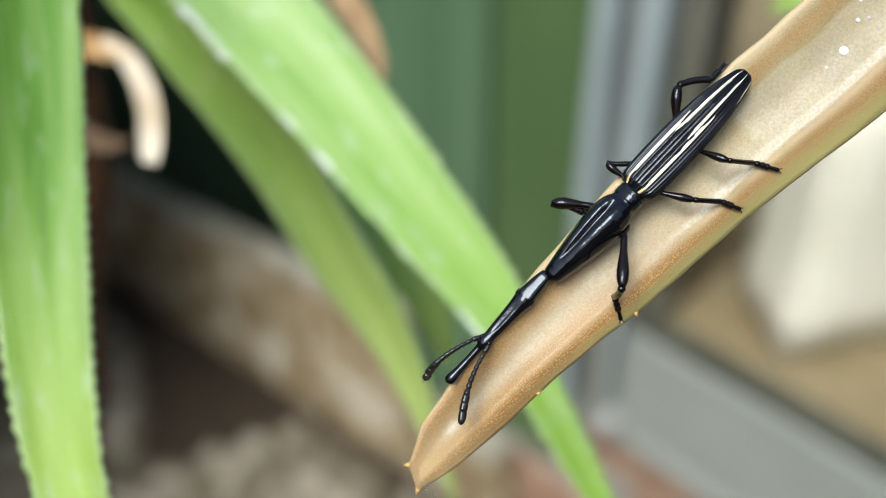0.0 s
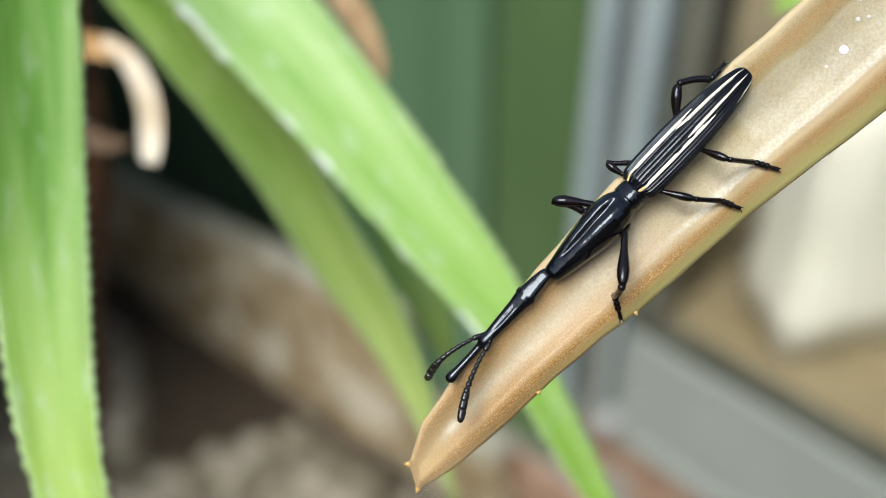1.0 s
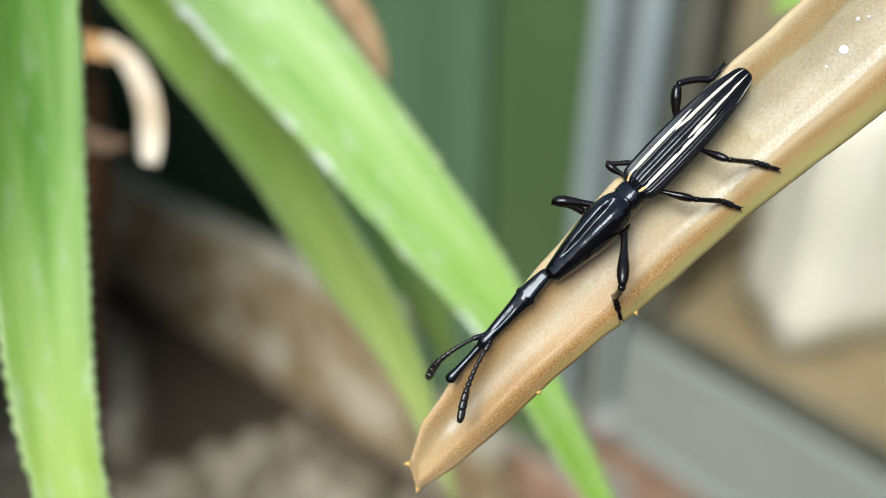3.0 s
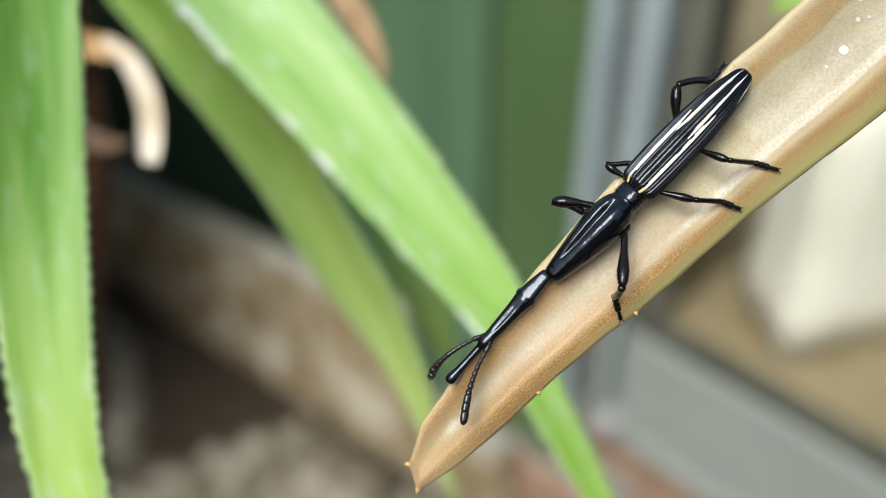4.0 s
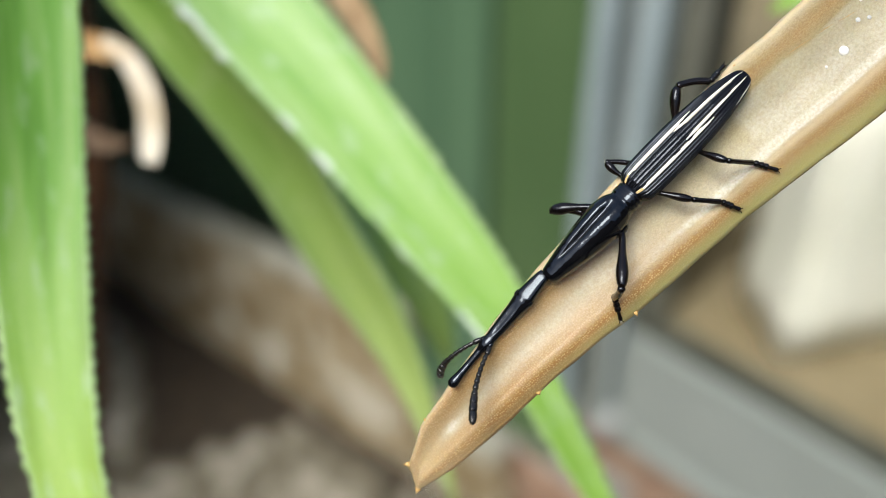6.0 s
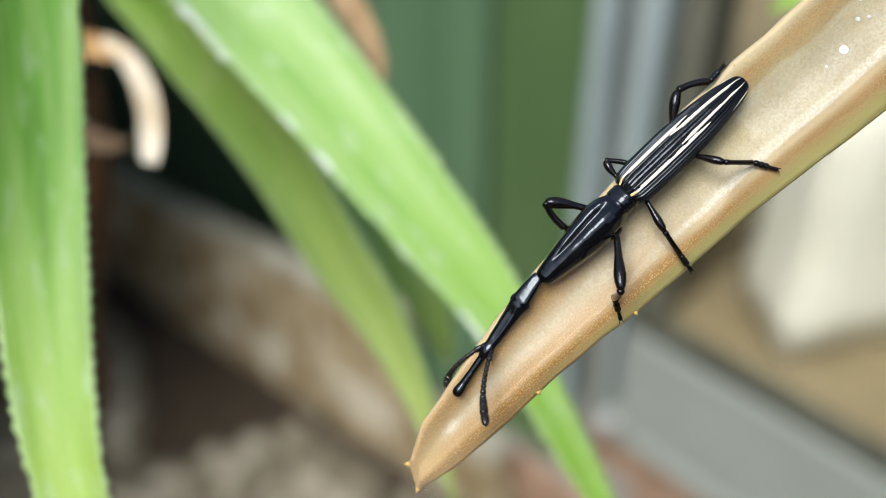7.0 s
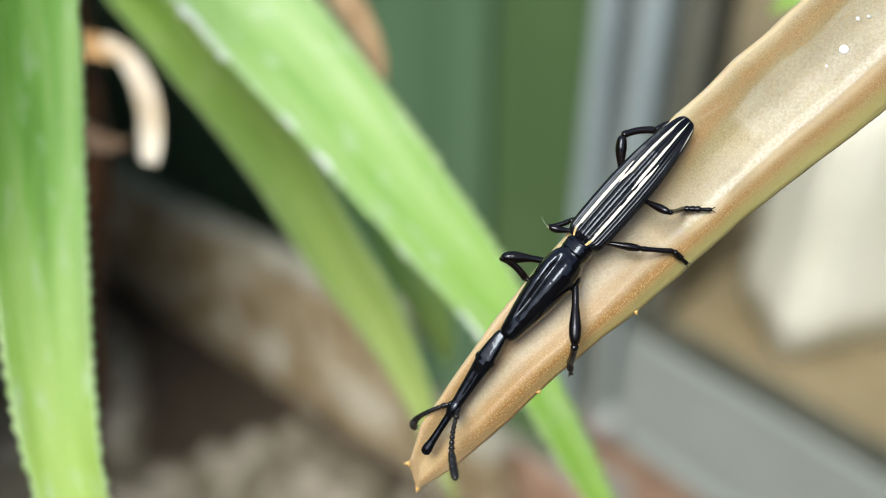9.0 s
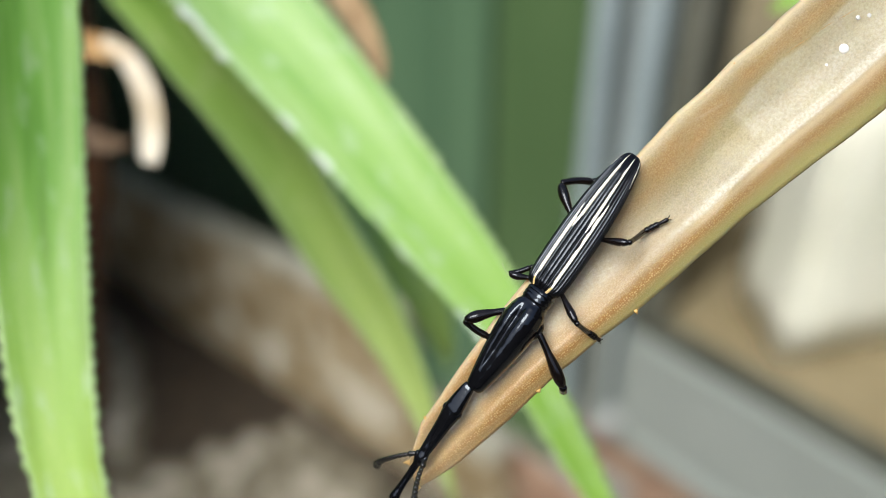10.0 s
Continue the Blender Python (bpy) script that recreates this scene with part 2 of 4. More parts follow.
brickwork = tagged(placed(new("wall_brick")), "low red brick wall under the grey sill", "wall", kind="structure")
part("mortar", box(bmesh.new(), (-0.236, 0.006, 0.179), (1.2, 0.034, 0.249)), MORTAR, brickwork)
part("mortar", box(bmesh.new(), (-0.3415, 0.006, 0.0), (1.2, 0.034, 0.1785)), MORTAR, brickwork)
brick_mesh = None
for row in range(5):
    first = -0.338 if row < 3 else -0.233
    for i in range(9):
        lo, hi = (0, 0, 0), (0.148, 0.02, 0.034)
        if brick_mesh is None:
            b = part("brick", box(bmesh.new(), lo, hi, 0.003), BRICK, brickwork)
            brick_mesh = b.data
        else:
            b = new("brick", brick_mesh)
            b.parent = brickwork
        b.location = (first + i * 0.158 + (0.055 if row % 2 else 0), random.uniform(-0.001, 0.001), 0.050 + row * 0.041)

# upright grey post of the frame, ribbed
post = tagged(placed(new("frame_post")), "ribbed grey aluminium frame post standing on the sill", "frame post", kind="structure")
# two of the set-back ribs are also dark in colour
ribs = [(-0.2320, -0.2215, -0.012, ALU_PALE), (-0.2215, -0.2095, 0.0, ALU), (-0.2095, -0.1980, -0.010, ALU_PALE), (-0.1980, -0.1900, 0.002, ALU_DARK), (-0.1900, -0.1805, -0.003, FRAME_OLIVE), (-0.1805, -0.1765, 0.004, BLACK_RIB)]
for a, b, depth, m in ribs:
    low = 0.25 if b < -0.1970 else 0.42 if m is BLACK_RIB else 0.3435
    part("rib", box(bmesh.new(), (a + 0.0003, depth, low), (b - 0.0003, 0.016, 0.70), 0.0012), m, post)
# a dark and a paler strip added over the ribs' lower ends
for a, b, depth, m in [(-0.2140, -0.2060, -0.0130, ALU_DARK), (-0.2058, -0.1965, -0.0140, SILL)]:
    part("foot_strip", box(bmesh.new(), (a, depth, 0.2620), (b, depth + 0.0023, 0.345), 0.0008), m, post, "grey strip added at the post's foot")

sill = tagged(placed(new("sill")), "grey painted metal sill with a dark track along its top", "sill", kind="structure")
part("face", box(bmesh.new(), (-0.1955, -0.004, 0.262), (1.2, 0.012, 0.334), 0.002), SILL, sill)
part("drip_edge", box(bmesh.new(), (-0.242, -0.007, 0.2505), (1.2, 0.05, 0.2615), 0.002), SILL, sill)
part("track", box(bmesh.new(), (-0.1955, -0.002, 0.3345), (1.2, 0.010, 0.343), 0.001), ALU_DARK, sill)
part("end_block", box(bmesh.new(), (-0.1985, -0.019, 0.2620), (-0.1845, -0.0045, 0.278), 0.004), PALE_BLOCK, sill, "pale end block")

bm = box(bmesh.new(), (-0.1865, 0.0505, 0.0), (2.5, 2.2, 0.335), 0.001)
terrace = placed(part("terrace", bm, TERRACE))
part("slab", box(bmesh.new(), (-0.494, 0.1225, 0.0), (-0.187, 2.2, 0.335)), TERRACE, terrace)
part("slab", box(bmesh.new(), (-3.0, 0.1355, 0.0), (-0.4945, 2.2, 0.335)), TERRACE, terrace)
part("edging", box(bmesh.new(), (-0.1865, 0.0125, 0.265), (2.5, 0.0504, 0.334)), TERRACE, terrace)
tagged(terrace, "tan stone terrace floor behind the sill", "terrace", kind="structure")
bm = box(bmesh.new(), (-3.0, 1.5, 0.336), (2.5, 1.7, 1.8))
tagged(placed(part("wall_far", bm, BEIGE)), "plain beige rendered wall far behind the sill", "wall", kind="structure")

# plain unseen walls, added behind and beside the camera to dim sky and reflections
RENDERED = material("unseen_wall_render", (0.055, 0.047, 0.034), (0.10, 0.088, 0.068), 4, rough=0.9, bump=0.003)
for name, lo, hi in [("wall_back", (-1.24, -1.5, 0), (1.98, -1.35, 1.28)), ("wall_left", (-1.24, -1.349, 0), (-1.10, 1.46, 1.28))]:
    tagged(part(name, box(bmesh.new(), lo, hi), RENDERED), "plain brown unseen wall added to dim sky and reflections", "wall", kind="structure")
tagged(placed(part("wall_end", box(bmesh.new(), (1.60, 0.0, 0.336), (1.74, 1.499, 1.9)), RENDERED)), "plain brown unseen wall added at the terrace's end to dim reflections", "wall", kind="structure")

# cream block on the terrace
bm = bmesh.new()
bmesh.ops.create_cube(bm, size=1, matrix=Matrix.Diagonal((0.17, 0.052, 0.165, 1)))
bmesh.ops.bevel(bm, geom=list(bm.edges), offset=0.004, segments=2, affect="EDGES")
bmesh.ops.subdivide_edges(bm, edges=list(bm.edges), cuts=5, use_grid_fill=True)
for v in bm.verts:
    v.co += Vector((0.003, 0.003, 0.003)) * noise.noise(v.co * 26) + v.co.normalized() * 0.002 * noise.noise(v.co * 60)
block = part("stone_block", bm, CREAM_STONE)
block.matrix_world = WALL @ pose(-0.099, 0.115, 0.335 + 0.0805, 0, 0, 56)
tagged(block, "rough cream stone block resting on the tan terrace", "stone block")


# ---- the two aloes ----
def aloe_leaf(name, points, widths, facing, parent, tooth=1.3, tooth_size=0.35, channel=0.16, thick=1.1, rings=150, mat=GREEN, label="", glinting=()):
    """A channelled, toothed leaf along a curve (metres, in the plant's space); widths: (share, half width in mm)."""
    path = spline(points, rings)
    faces = [Vector(f).normalized() for f in (facing if isinstance(facing, list) else [facing, facing])]
    run, out, lengths = 0.0, [], []
    for i, p in enumerate(path):
        t = (path[min(i + 1, rings)] - path[max(i - 1, 0)]).normalized()
        if i:
            run += (p - path[i - 1]).length / MM
        side = t.cross(faces[0].lerp(faces[1], i / rings)).normalized()
        up = side.cross(t).normalized()
        hw = lerp(i / rings, widths)
        saw = (run % tooth) / tooth
        lengths.append(run)
        ring = []
        cols = [-1, -0.94, -0.88, -0.7, -0.45, -0.2, 0, 0.2, 0.45, 0.7, 0.88, 0.94, 1]
        for c in cols:
            w = hw * c
            if abs(c) == 1:
                w += math.copysign(tooth_size * (1 - saw) ** 1.5 * min(1, hw / 2), c)
            z = channel * hw * (abs(c) ** 2.2) + 0.07 * noise.noise(p * 160 + Vector((c * 1.3, 0, 0)))
            ring.append(p + side * w * MM + up * z * MM)
        for c in cols[-2:0:-1]:
            z = channel * hw * (abs(c) ** 2.2) - thick * min(1, hw / 3) * (1 - abs(c) ** 2.5) - 0.12
            ring.append(p + side * hw * c * MM + up * z * MM)
        out.append(ring)
    bm = loft(out)
    if mat in (GREEN, GREEN_DEEP_SHADE, GREEN_LOW):
        across = cols + cols[-2:0:-1]
        grain = bm.verts.layers.float_color.new("grain")
        seed = 3.7 * points[2][0] / MM
        for k, v in enumerate(bm.verts):
            c, i = across[k % len(across)], k // len(across)
            v[grain] = (c, lengths[i], seed, i / rings)
        for k, f in enumerate(bm.faces):
            c = k % len(out[0])
            f.material_index = 2 if c in glinting and k // len(out[0]) < 0.72 * rings else 1 if c in (0, 11) else 0
    return part(name, bm, [mat, GREEN_EDGE, GREEN_GLINT], parent, label)


# columns of the margin that carries the painted glints
GLINT_COLS = (10, 11)
TOWARDS = (0.0, -0.788, 0.616)
STEM_FOOT = Vector((-0.057, 0.1356, 0.0))
aloe = tagged(new("aloe_plant"), "green toothed aloe with a brown stem and drooping leaves", "plant")
aloe.location = STEM_FOOT


def at_stem(points, foot=STEM_FOOT):
    return [Vector(p) - foot for p in points]


bm = bmesh.new()
rings = []
for i in range(60):
    z = i / 59 * 0.665
    r = 5.2 + 1.3 * math.sin(z * 420) * (0.5 + 0.5 * noise.noise(Vector((z * 30, 0, 0)))) + 3.0 * max(0, 0.06 - z) / 0.06
    off = Vector((-0.002 - 0.234 * min(0.15, max(0, 0.6 - z)) + 0.001 * math.sin(z * 30), 0.003 * math.sin(z * 9 + 1), 0))
    rings.append([off + Vector((r * MM * math.cos(a), r * MM * math.sin(a), z)) * 1.0 for a in (2 * math.pi * k / 16 for k in range(16))])
part("stem", loft(rings), STEM, aloe, "dark brown scarred stem")
CROWN = (-0.057, 0.140, 0.668)
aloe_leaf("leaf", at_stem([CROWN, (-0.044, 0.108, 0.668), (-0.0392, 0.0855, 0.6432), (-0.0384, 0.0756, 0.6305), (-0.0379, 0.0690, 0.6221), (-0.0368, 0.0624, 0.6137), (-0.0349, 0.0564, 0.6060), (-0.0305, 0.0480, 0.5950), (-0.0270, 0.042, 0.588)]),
          [(0, 6), (0.15, 4.7), (0.3, 4.2), (0.5, 4.05), (0.65, 3.6), (0.8, 2.9), (1, 0.3)], [(0.75, -0.75, -0.35), (-0.15, -0.788, 0.75)], aloe, tooth=1.7, tooth_size=0.55, mat=GREEN_DEEP_SHADE)
aloe_leaf("leaf", at_stem([CROWN, (-0.045, 0.127, 0.660), (-0.0311, 0.1151, 0.6405), (-0.0239, 0.1092, 0.6330), (-0.0123, 0.1008, 0.6222), (-0.0012, 0.0923, 0.6114), (0.0066, 0.0860, 0.6033), (0.0121, 0.0797, 0.5952), (0.0189, 0.0721, 0.5854), (0.0217, 0.0685, 0.581)]),
          [(0, 7), (0.25, 7.3), (0.4, 6.3), (0.6, 4.4), (0.75, 2.7), (0.85, 1.9), (0.95, 0.9), (1, 0.2)], (0.25, -0.80, 0.55), aloe, tooth=2.3, tooth_size=0.85, glinting=GLINT_COLS)
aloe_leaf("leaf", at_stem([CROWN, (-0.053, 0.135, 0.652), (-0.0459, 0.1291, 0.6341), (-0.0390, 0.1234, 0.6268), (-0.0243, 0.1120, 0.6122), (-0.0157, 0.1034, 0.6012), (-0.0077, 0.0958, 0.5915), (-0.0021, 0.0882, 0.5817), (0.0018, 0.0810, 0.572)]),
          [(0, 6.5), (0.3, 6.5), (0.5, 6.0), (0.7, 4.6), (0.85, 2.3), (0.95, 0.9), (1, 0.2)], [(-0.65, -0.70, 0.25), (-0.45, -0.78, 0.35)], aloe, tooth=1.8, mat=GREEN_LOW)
# leaf added in darker green to stand in for the lower leaf's shaded half
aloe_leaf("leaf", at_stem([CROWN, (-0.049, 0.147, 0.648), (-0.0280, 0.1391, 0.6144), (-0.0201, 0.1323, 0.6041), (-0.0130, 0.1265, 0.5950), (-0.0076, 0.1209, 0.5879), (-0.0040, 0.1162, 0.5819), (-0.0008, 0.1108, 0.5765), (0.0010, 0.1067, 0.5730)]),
          [(0, 6), (0.3, 6), (0.6, 5.4), (0.8, 4.4), (0.92, 2.6), (1, 0.3)], (0.62, -0.74, -0.28), aloe, tooth=1.8, mat=GREEN_DEEP_SHADE)
# unseen leaves added above the view to shade the left side
for i in range(5, 9):
    az = radians(-25 + i * 29)
    d = Vector((math.cos(az), math.sin(az), 0))
    k = 0.075 + 0.02 * ((i * 7) % 4) / 3
    c = Vector(CROWN) + Vector((0, 0, 0.003 + 0.004 * (i % 3)))
    aloe_leaf("leaf", at_stem([c, c + d * 0.35 * k + Vector((0, 0, 0.022)), c + d * 0.75 * k + Vector((0, 0, 0.026)), c + d * k + Vector((0, 0, 0.012)), c + d * 1.15 * k + Vector((0, 0, -0.006))]),
              [(0, 6.5), (0.4, 6.5), (0.7, 4.5), (0.9, 2), (1, 0.2)], (0, 0, 1), aloe, tooth=1.6, rings=70)
# withered leaf stumps on the stem
aloe_leaf("husk", at_stem([(-0.0500, 0.1290, 0.6182), (-0.0468, 0.1280, 0.6162), (-0.0447, 0.1262, 0.6128), (-0.0435, 0.1235, 0.6085), (-0.0437, 0.1195, 0.6028)]),
          [(0, 0.9), (0.3, 1.4), (0.6, 1.65), (0.9, 1.55), (1, 1.1)], (0.2, -0.8, 0.5), aloe, tooth=3, tooth_size=0.2, mat=HUSK, rings=40, label="curled pale withered leaf")
aloe_leaf("husk", at_stem([(-0.0600, 0.1290, 0.6060), (-0.0540, 0.1265, 0.6025), (-0.0480, 0.1240, 0.6035)]),
          [(0, 2.4), (0.6, 1.6), (1, 0.6)], (0.0, -0.8, 0.6), aloe, tooth=3, tooth_size=0.2, mat=HUSK_BROWN, rings=24, label="short withered leaf stump")
aloe_leaf("husk", at_stem([(-0.0610, 0.1300, 0.6170), (-0.0560, 0.1292, 0.6180), (-0.0510, 0.1286, 0.6173), (-0.0470, 0.1282, 0.6160)]),
          [(0, 2.6), (0.4, 2.0), (0.8, 1.5), (1, 0.5)], (0.2, -0.8, 0.5), aloe, tooth=3, tooth_size=0.2, mat=HUSK_GOLD, rings=24, label="golden brown base of a withered leaf")

aloe_leaf("husk", at_stem([CROWN, (-0.040, 0.140, 0.654), (-0.0182, 0.1327, 0.6284), (-0.0141, 0.1297, 0.6242), (-0.0108, 0.1267, 0.6197), (-0.0085, 0.1240, 0.614)]),
          [(0, 2.4), (0.4, 2.3), (0.7, 2.0), (0.9, 1.3), (1, 0.3)], TOWARDS, aloe, tooth=3, tooth_size=0.3, mat=HUSK_PINK, rings=60, label="narrow brown dried leaf")

# second aloe, whose dried leaf carries the beetle
SECOND_FOOT = Vector((0.1000, 0.1150, 0.0))
aloe_dry = tagged(new("aloe_plant"), "aloe with a long tan dried leaf drooping from its stem", "plant")
aloe_dry.location = SECOND_FOOT
rings = []
for i in range(60):
    z = i / 59 * 0.70
    r = 5.0 + 1.2 * math.sin(z * 400) * (0.5 + 0.5 * noise.noise(Vector((z * 30, 4, 0)))) + 3.0 * max(0, 0.06 - z) / 0.06
    rings.append([Vector((r * MM * math.cos(a), r * MM * math.sin(a), z)) for a in (2 * math.pi * k / 16 for k in range(16))])
part("stem", loft(rings), STEM, aloe_dry, "dark brown scarred stem")
aloe_leaf("leaf", at_stem([(0.100, 0.115, 0.695), (0.082, 0.117, 0.682), (0.064, 0.119, 0.652), (0.052, 0.1195, 0.6335), (0.0435, 0.1195, 0.6268)], SECOND_FOOT),
          [(0, 4.5), (0.5, 4.0), (0.8, 2.5), (1, 0.2)], TOWARDS, aloe_dry, tooth=1.6)

# the dried leaf: local x from its tip towards its foot, y across to its thin rim, z off its upper face; millimetres
LEAF_AXES = Matrix(((0.7433, -0.6690, 0.0), (0.41188, 0.45762, -0.78801), (0.52718, 0.58573, 0.61566))).to_4x4()
LEAF_TIP = Vector((-0.00220, 0.04188, 0.62641))
RIM = [(-1, 0.55), (0.5, 0.95), (1.4, 1.5), (3.1, 2.45), (4.8, 2.95), (6.5, 3.38), (9.85, 4.2), (12.5, 4.75), (16, 5.3), (19.5, 5.75), (23.7, 6.25), (27, 6.5), (31.2, 6.88), (33.2, 6.80), (36.4, 7.0), (40, 6.88), (42.8, 6.92), (60, 6.6), (80, 5.5), (100, 4)]
FOLD = [(-1, -0.85), (0, -1.05), (2.5, -1.40), (5.8, -1.44), (8, -1.42), (10.8, -1.27), (13.5, -1.25), (16.6, -1.38), (20.1, -1.68), (24, -1.76), (29.7, -1.85), (34.3, -2.15), (39.3, -2.6), (42.5, -2.82), (60, -3.2), (80, -3.4), (100, -3)]
TOP = [(0, -0.22), (0.02, 0.04), (0.07, 0.22), (0.15, 0.12), (0.3, -0.22), (0.45, -0.38), (0.6, -0.18), (0.7, 0.2), (0.76, 0.36), (0.84, 0.16), (0.91, -0.08), (0.96, -0.27), (1, -0.58)]
UNDER = [(0, -0.35), (0.1, -1.2), (0.4, -2.1), (0.8, -2.4), (0.95, -1.8), (1, -1.2)]
START = [(0, 0.25), (0.06, 0.75), (0.25, 1.05), (0.5, 0.55), (0.8, -0.05), (1, -0.55)]


CREST = [(0, 0.70), (4, 0.70), (9, 0.73), (13, 0.78), (17, 0.79), (21, 0.76), (25, 0.765), (28, 0.785), (31, 0.765), (34, 0.75), (38, 0.745), (43.5, 0.72), (60, 0.70)]


def squared(s, v):
    """v shifted so that the fold's crest, which wanders along the leaf, lies at 0.76."""
    c = lerp(s, CREST)
    return v * 0.76 / c if v < c else 0.76 + (v - c) * 0.24 / (1 - c)


def leaf_point(s, v, table):
    """A place on the dried leaf, s mm from the tip, v from rim (0) to fold (1)."""
    y = lerp(s, RIM) * (1 - v) + lerp(s, FOLD) * v
    grow = min(1.0, 0.45 + s / 14)
    if table is TOP and 0 < v < 1:
        v = squared(s, v)
    z = sum(lerp(v + d, table) for d in (-0.05, -0.025, 0, 0.025, 0.05)) / 5 * grow if 0.05 < v < 0.95 else lerp(v, table) * grow
    if s < 14:
        z -= 2.4 * ((14 - s) / 14) ** 2
    z -= 0.004 * max(0, s - 46) ** 2
    if table is TOP:
        z += 0.16 * math.exp(-((s - 31) / 0.9) ** 2 - ((v - 0.71) / 0.03) ** 2) - 0.10 * math.exp(-((s - 28.6) / 1.0) ** 2 - ((v - 0.70) / 0.04) ** 2)
    q = Vector((s * 0.16, y * 0.5, 0))
    z += 0.08 * noise.noise(q) + 0.018 * noise.noise(Vector((s * 0.7, y * 1.4, 3)))
    y += (0.08 * noise.noise(Vector((s * 0.45, v * 2, 9)))) * (1 if v in (0, 1) else 0.5)
    return Vector((s, y, z)) * MM


def dried_leaf():
    tops = [i / 72 for i in range(73)]
    unders = [i / 12 for i in range(11, 0, -1)]
    rings, n = [], 220
    for i in range(n + 1):
        e = (i / n)
        ring = []
        for v, table in [(v, TOP) for v in tops] + [(v, UNDER) for v in unders]:
            s0 = lerp(v, START)
            ring.append(leaf_point(s0 + (92 - s0) * e ** 1.15, v, table))
        rings.append(ring)
    bm = loft(rings)
    tone = bm.verts.layers.float_color.new("tone")
    bm.verts.ensure_lookup_table()
    cols = len(rings[0])
    for k, v in enumerate(bm.verts):
        c = k % cols
        w = tops[c] if c < len(tops) else 1.0
        s = v.co.x / MM
        w = squared(s, w)
        wob = 0.03 * noise.noise(Vector((s * 0.3, 1, 5))) + 0.012 * noise.noise(Vector((s * 1.1, w * 3, 8)))
        step = lambda v, lo, hi: max(0.0, min(1.0, (v - lo) / (hi - lo)))
        high, low = step(s, 22, 32), 1 - step(s, 16, 30)
        # golden skin: inside the rim, along the fold, and all of the tip
        reach = 0.26 + 0.16 * (1 - step(s, 29, 36)) * step(s, 14, 24) + wob
        rim = step(w, 0.05, 0.15) * (1 - step(w, reach - 0.09 - 0.1 * (1 - high), reach + 0.005)) * (0.85 + 0.5 * noise.noise(Vector((s * 0.5, w * 7, 4))))
        fold = math.exp(-((w - 0.832) / 0.085) ** 2) * (1 - 0.35 * high)
        golden = max(min(1, rim) * (0.55 + 0.12 * high), fold, 0.62 * step(9 - s, 0, 8), 0.70 * low * (1 - 0.6 * math.exp(-((w - 0.47) / 0.14) ** 2)))
        cream = max(math.exp(-(w / 0.05) ** 2), 0.42 * step(8 - s, 0, 7), 0.55 * math.exp(-((w - 0.755) / 0.035) ** 2) * high)
        # painted sheen: line under the fold, trough near tip; film over the upper trough
        bloom_sheen = math.exp(-((w - 0.69) / (0.036 + 0.02 * noise.noise(Vector((s * 0.4, 3, 3))))) ** 2) * (1 - step(w, 0.71, 0.735)) * step(s, 17, 30) * (0.6 + 0.75 * high)
        bloom_sheen += 0.36 * math.exp(-((w - 0.60) / 0.13) ** 2) * high * (1 - step(w, 0.685, 0.71))
        bloom_sheen += 0.50 * math.exp(-((w - 0.47) / 0.14) ** 2) * (1 - step(s, 20, 29)) * step(s, 2, 7)
        # a bright spot of sheen painted near the tip
        bloom_sheen += 0.95 * math.exp(-((w - 0.48) / 0.08) ** 2 - ((s - 4.7) / 0.65) ** 2)
        bloom_sheen += 0.44 * step(s + 6 * wob * 10, 33.5, 34.5) * step(w, reach - 0.012, reach + 0.008) * (1 - step(w, 0.5, 0.68))
        # highlight painted on the small lump beside the crest
        bloom_sheen += 0.5 * math.exp(-((s - 31) / 0.9) ** 2 - ((w - 0.71) / 0.03) ** 2)
        bloom_sheen += 0.28 * math.exp(-((s - 32.6) / 1.5) ** 2 - ((w - 0.165 - 0.022 * (s - 32.6)) / 0.014) ** 2)
        bloom_sheen += 0.55 * math.exp(-((s - 20.2) / 0.8) ** 2 - ((w - 0.56) / 0.05) ** 2) * (0.5 + noise.noise(Vector((s * 5, w * 60, 6))))
        bloom_sheen *= 0.95 + 0.35 * noise.noise(Vector((s * 0.35, w * 4, 2)))
        olive = step(w, 0.835, 0.93) * step(s, 9, 22)
        if c >= len(tops):
            olive, bloom_sheen, cream = 0.8 * max(0.0, 1 - (c - len(tops)) / 9), 0.0, 0.0
        v[tone] = (golden, cream, max(0.0, min(1.0, bloom_sheen)), olive)
    return bm


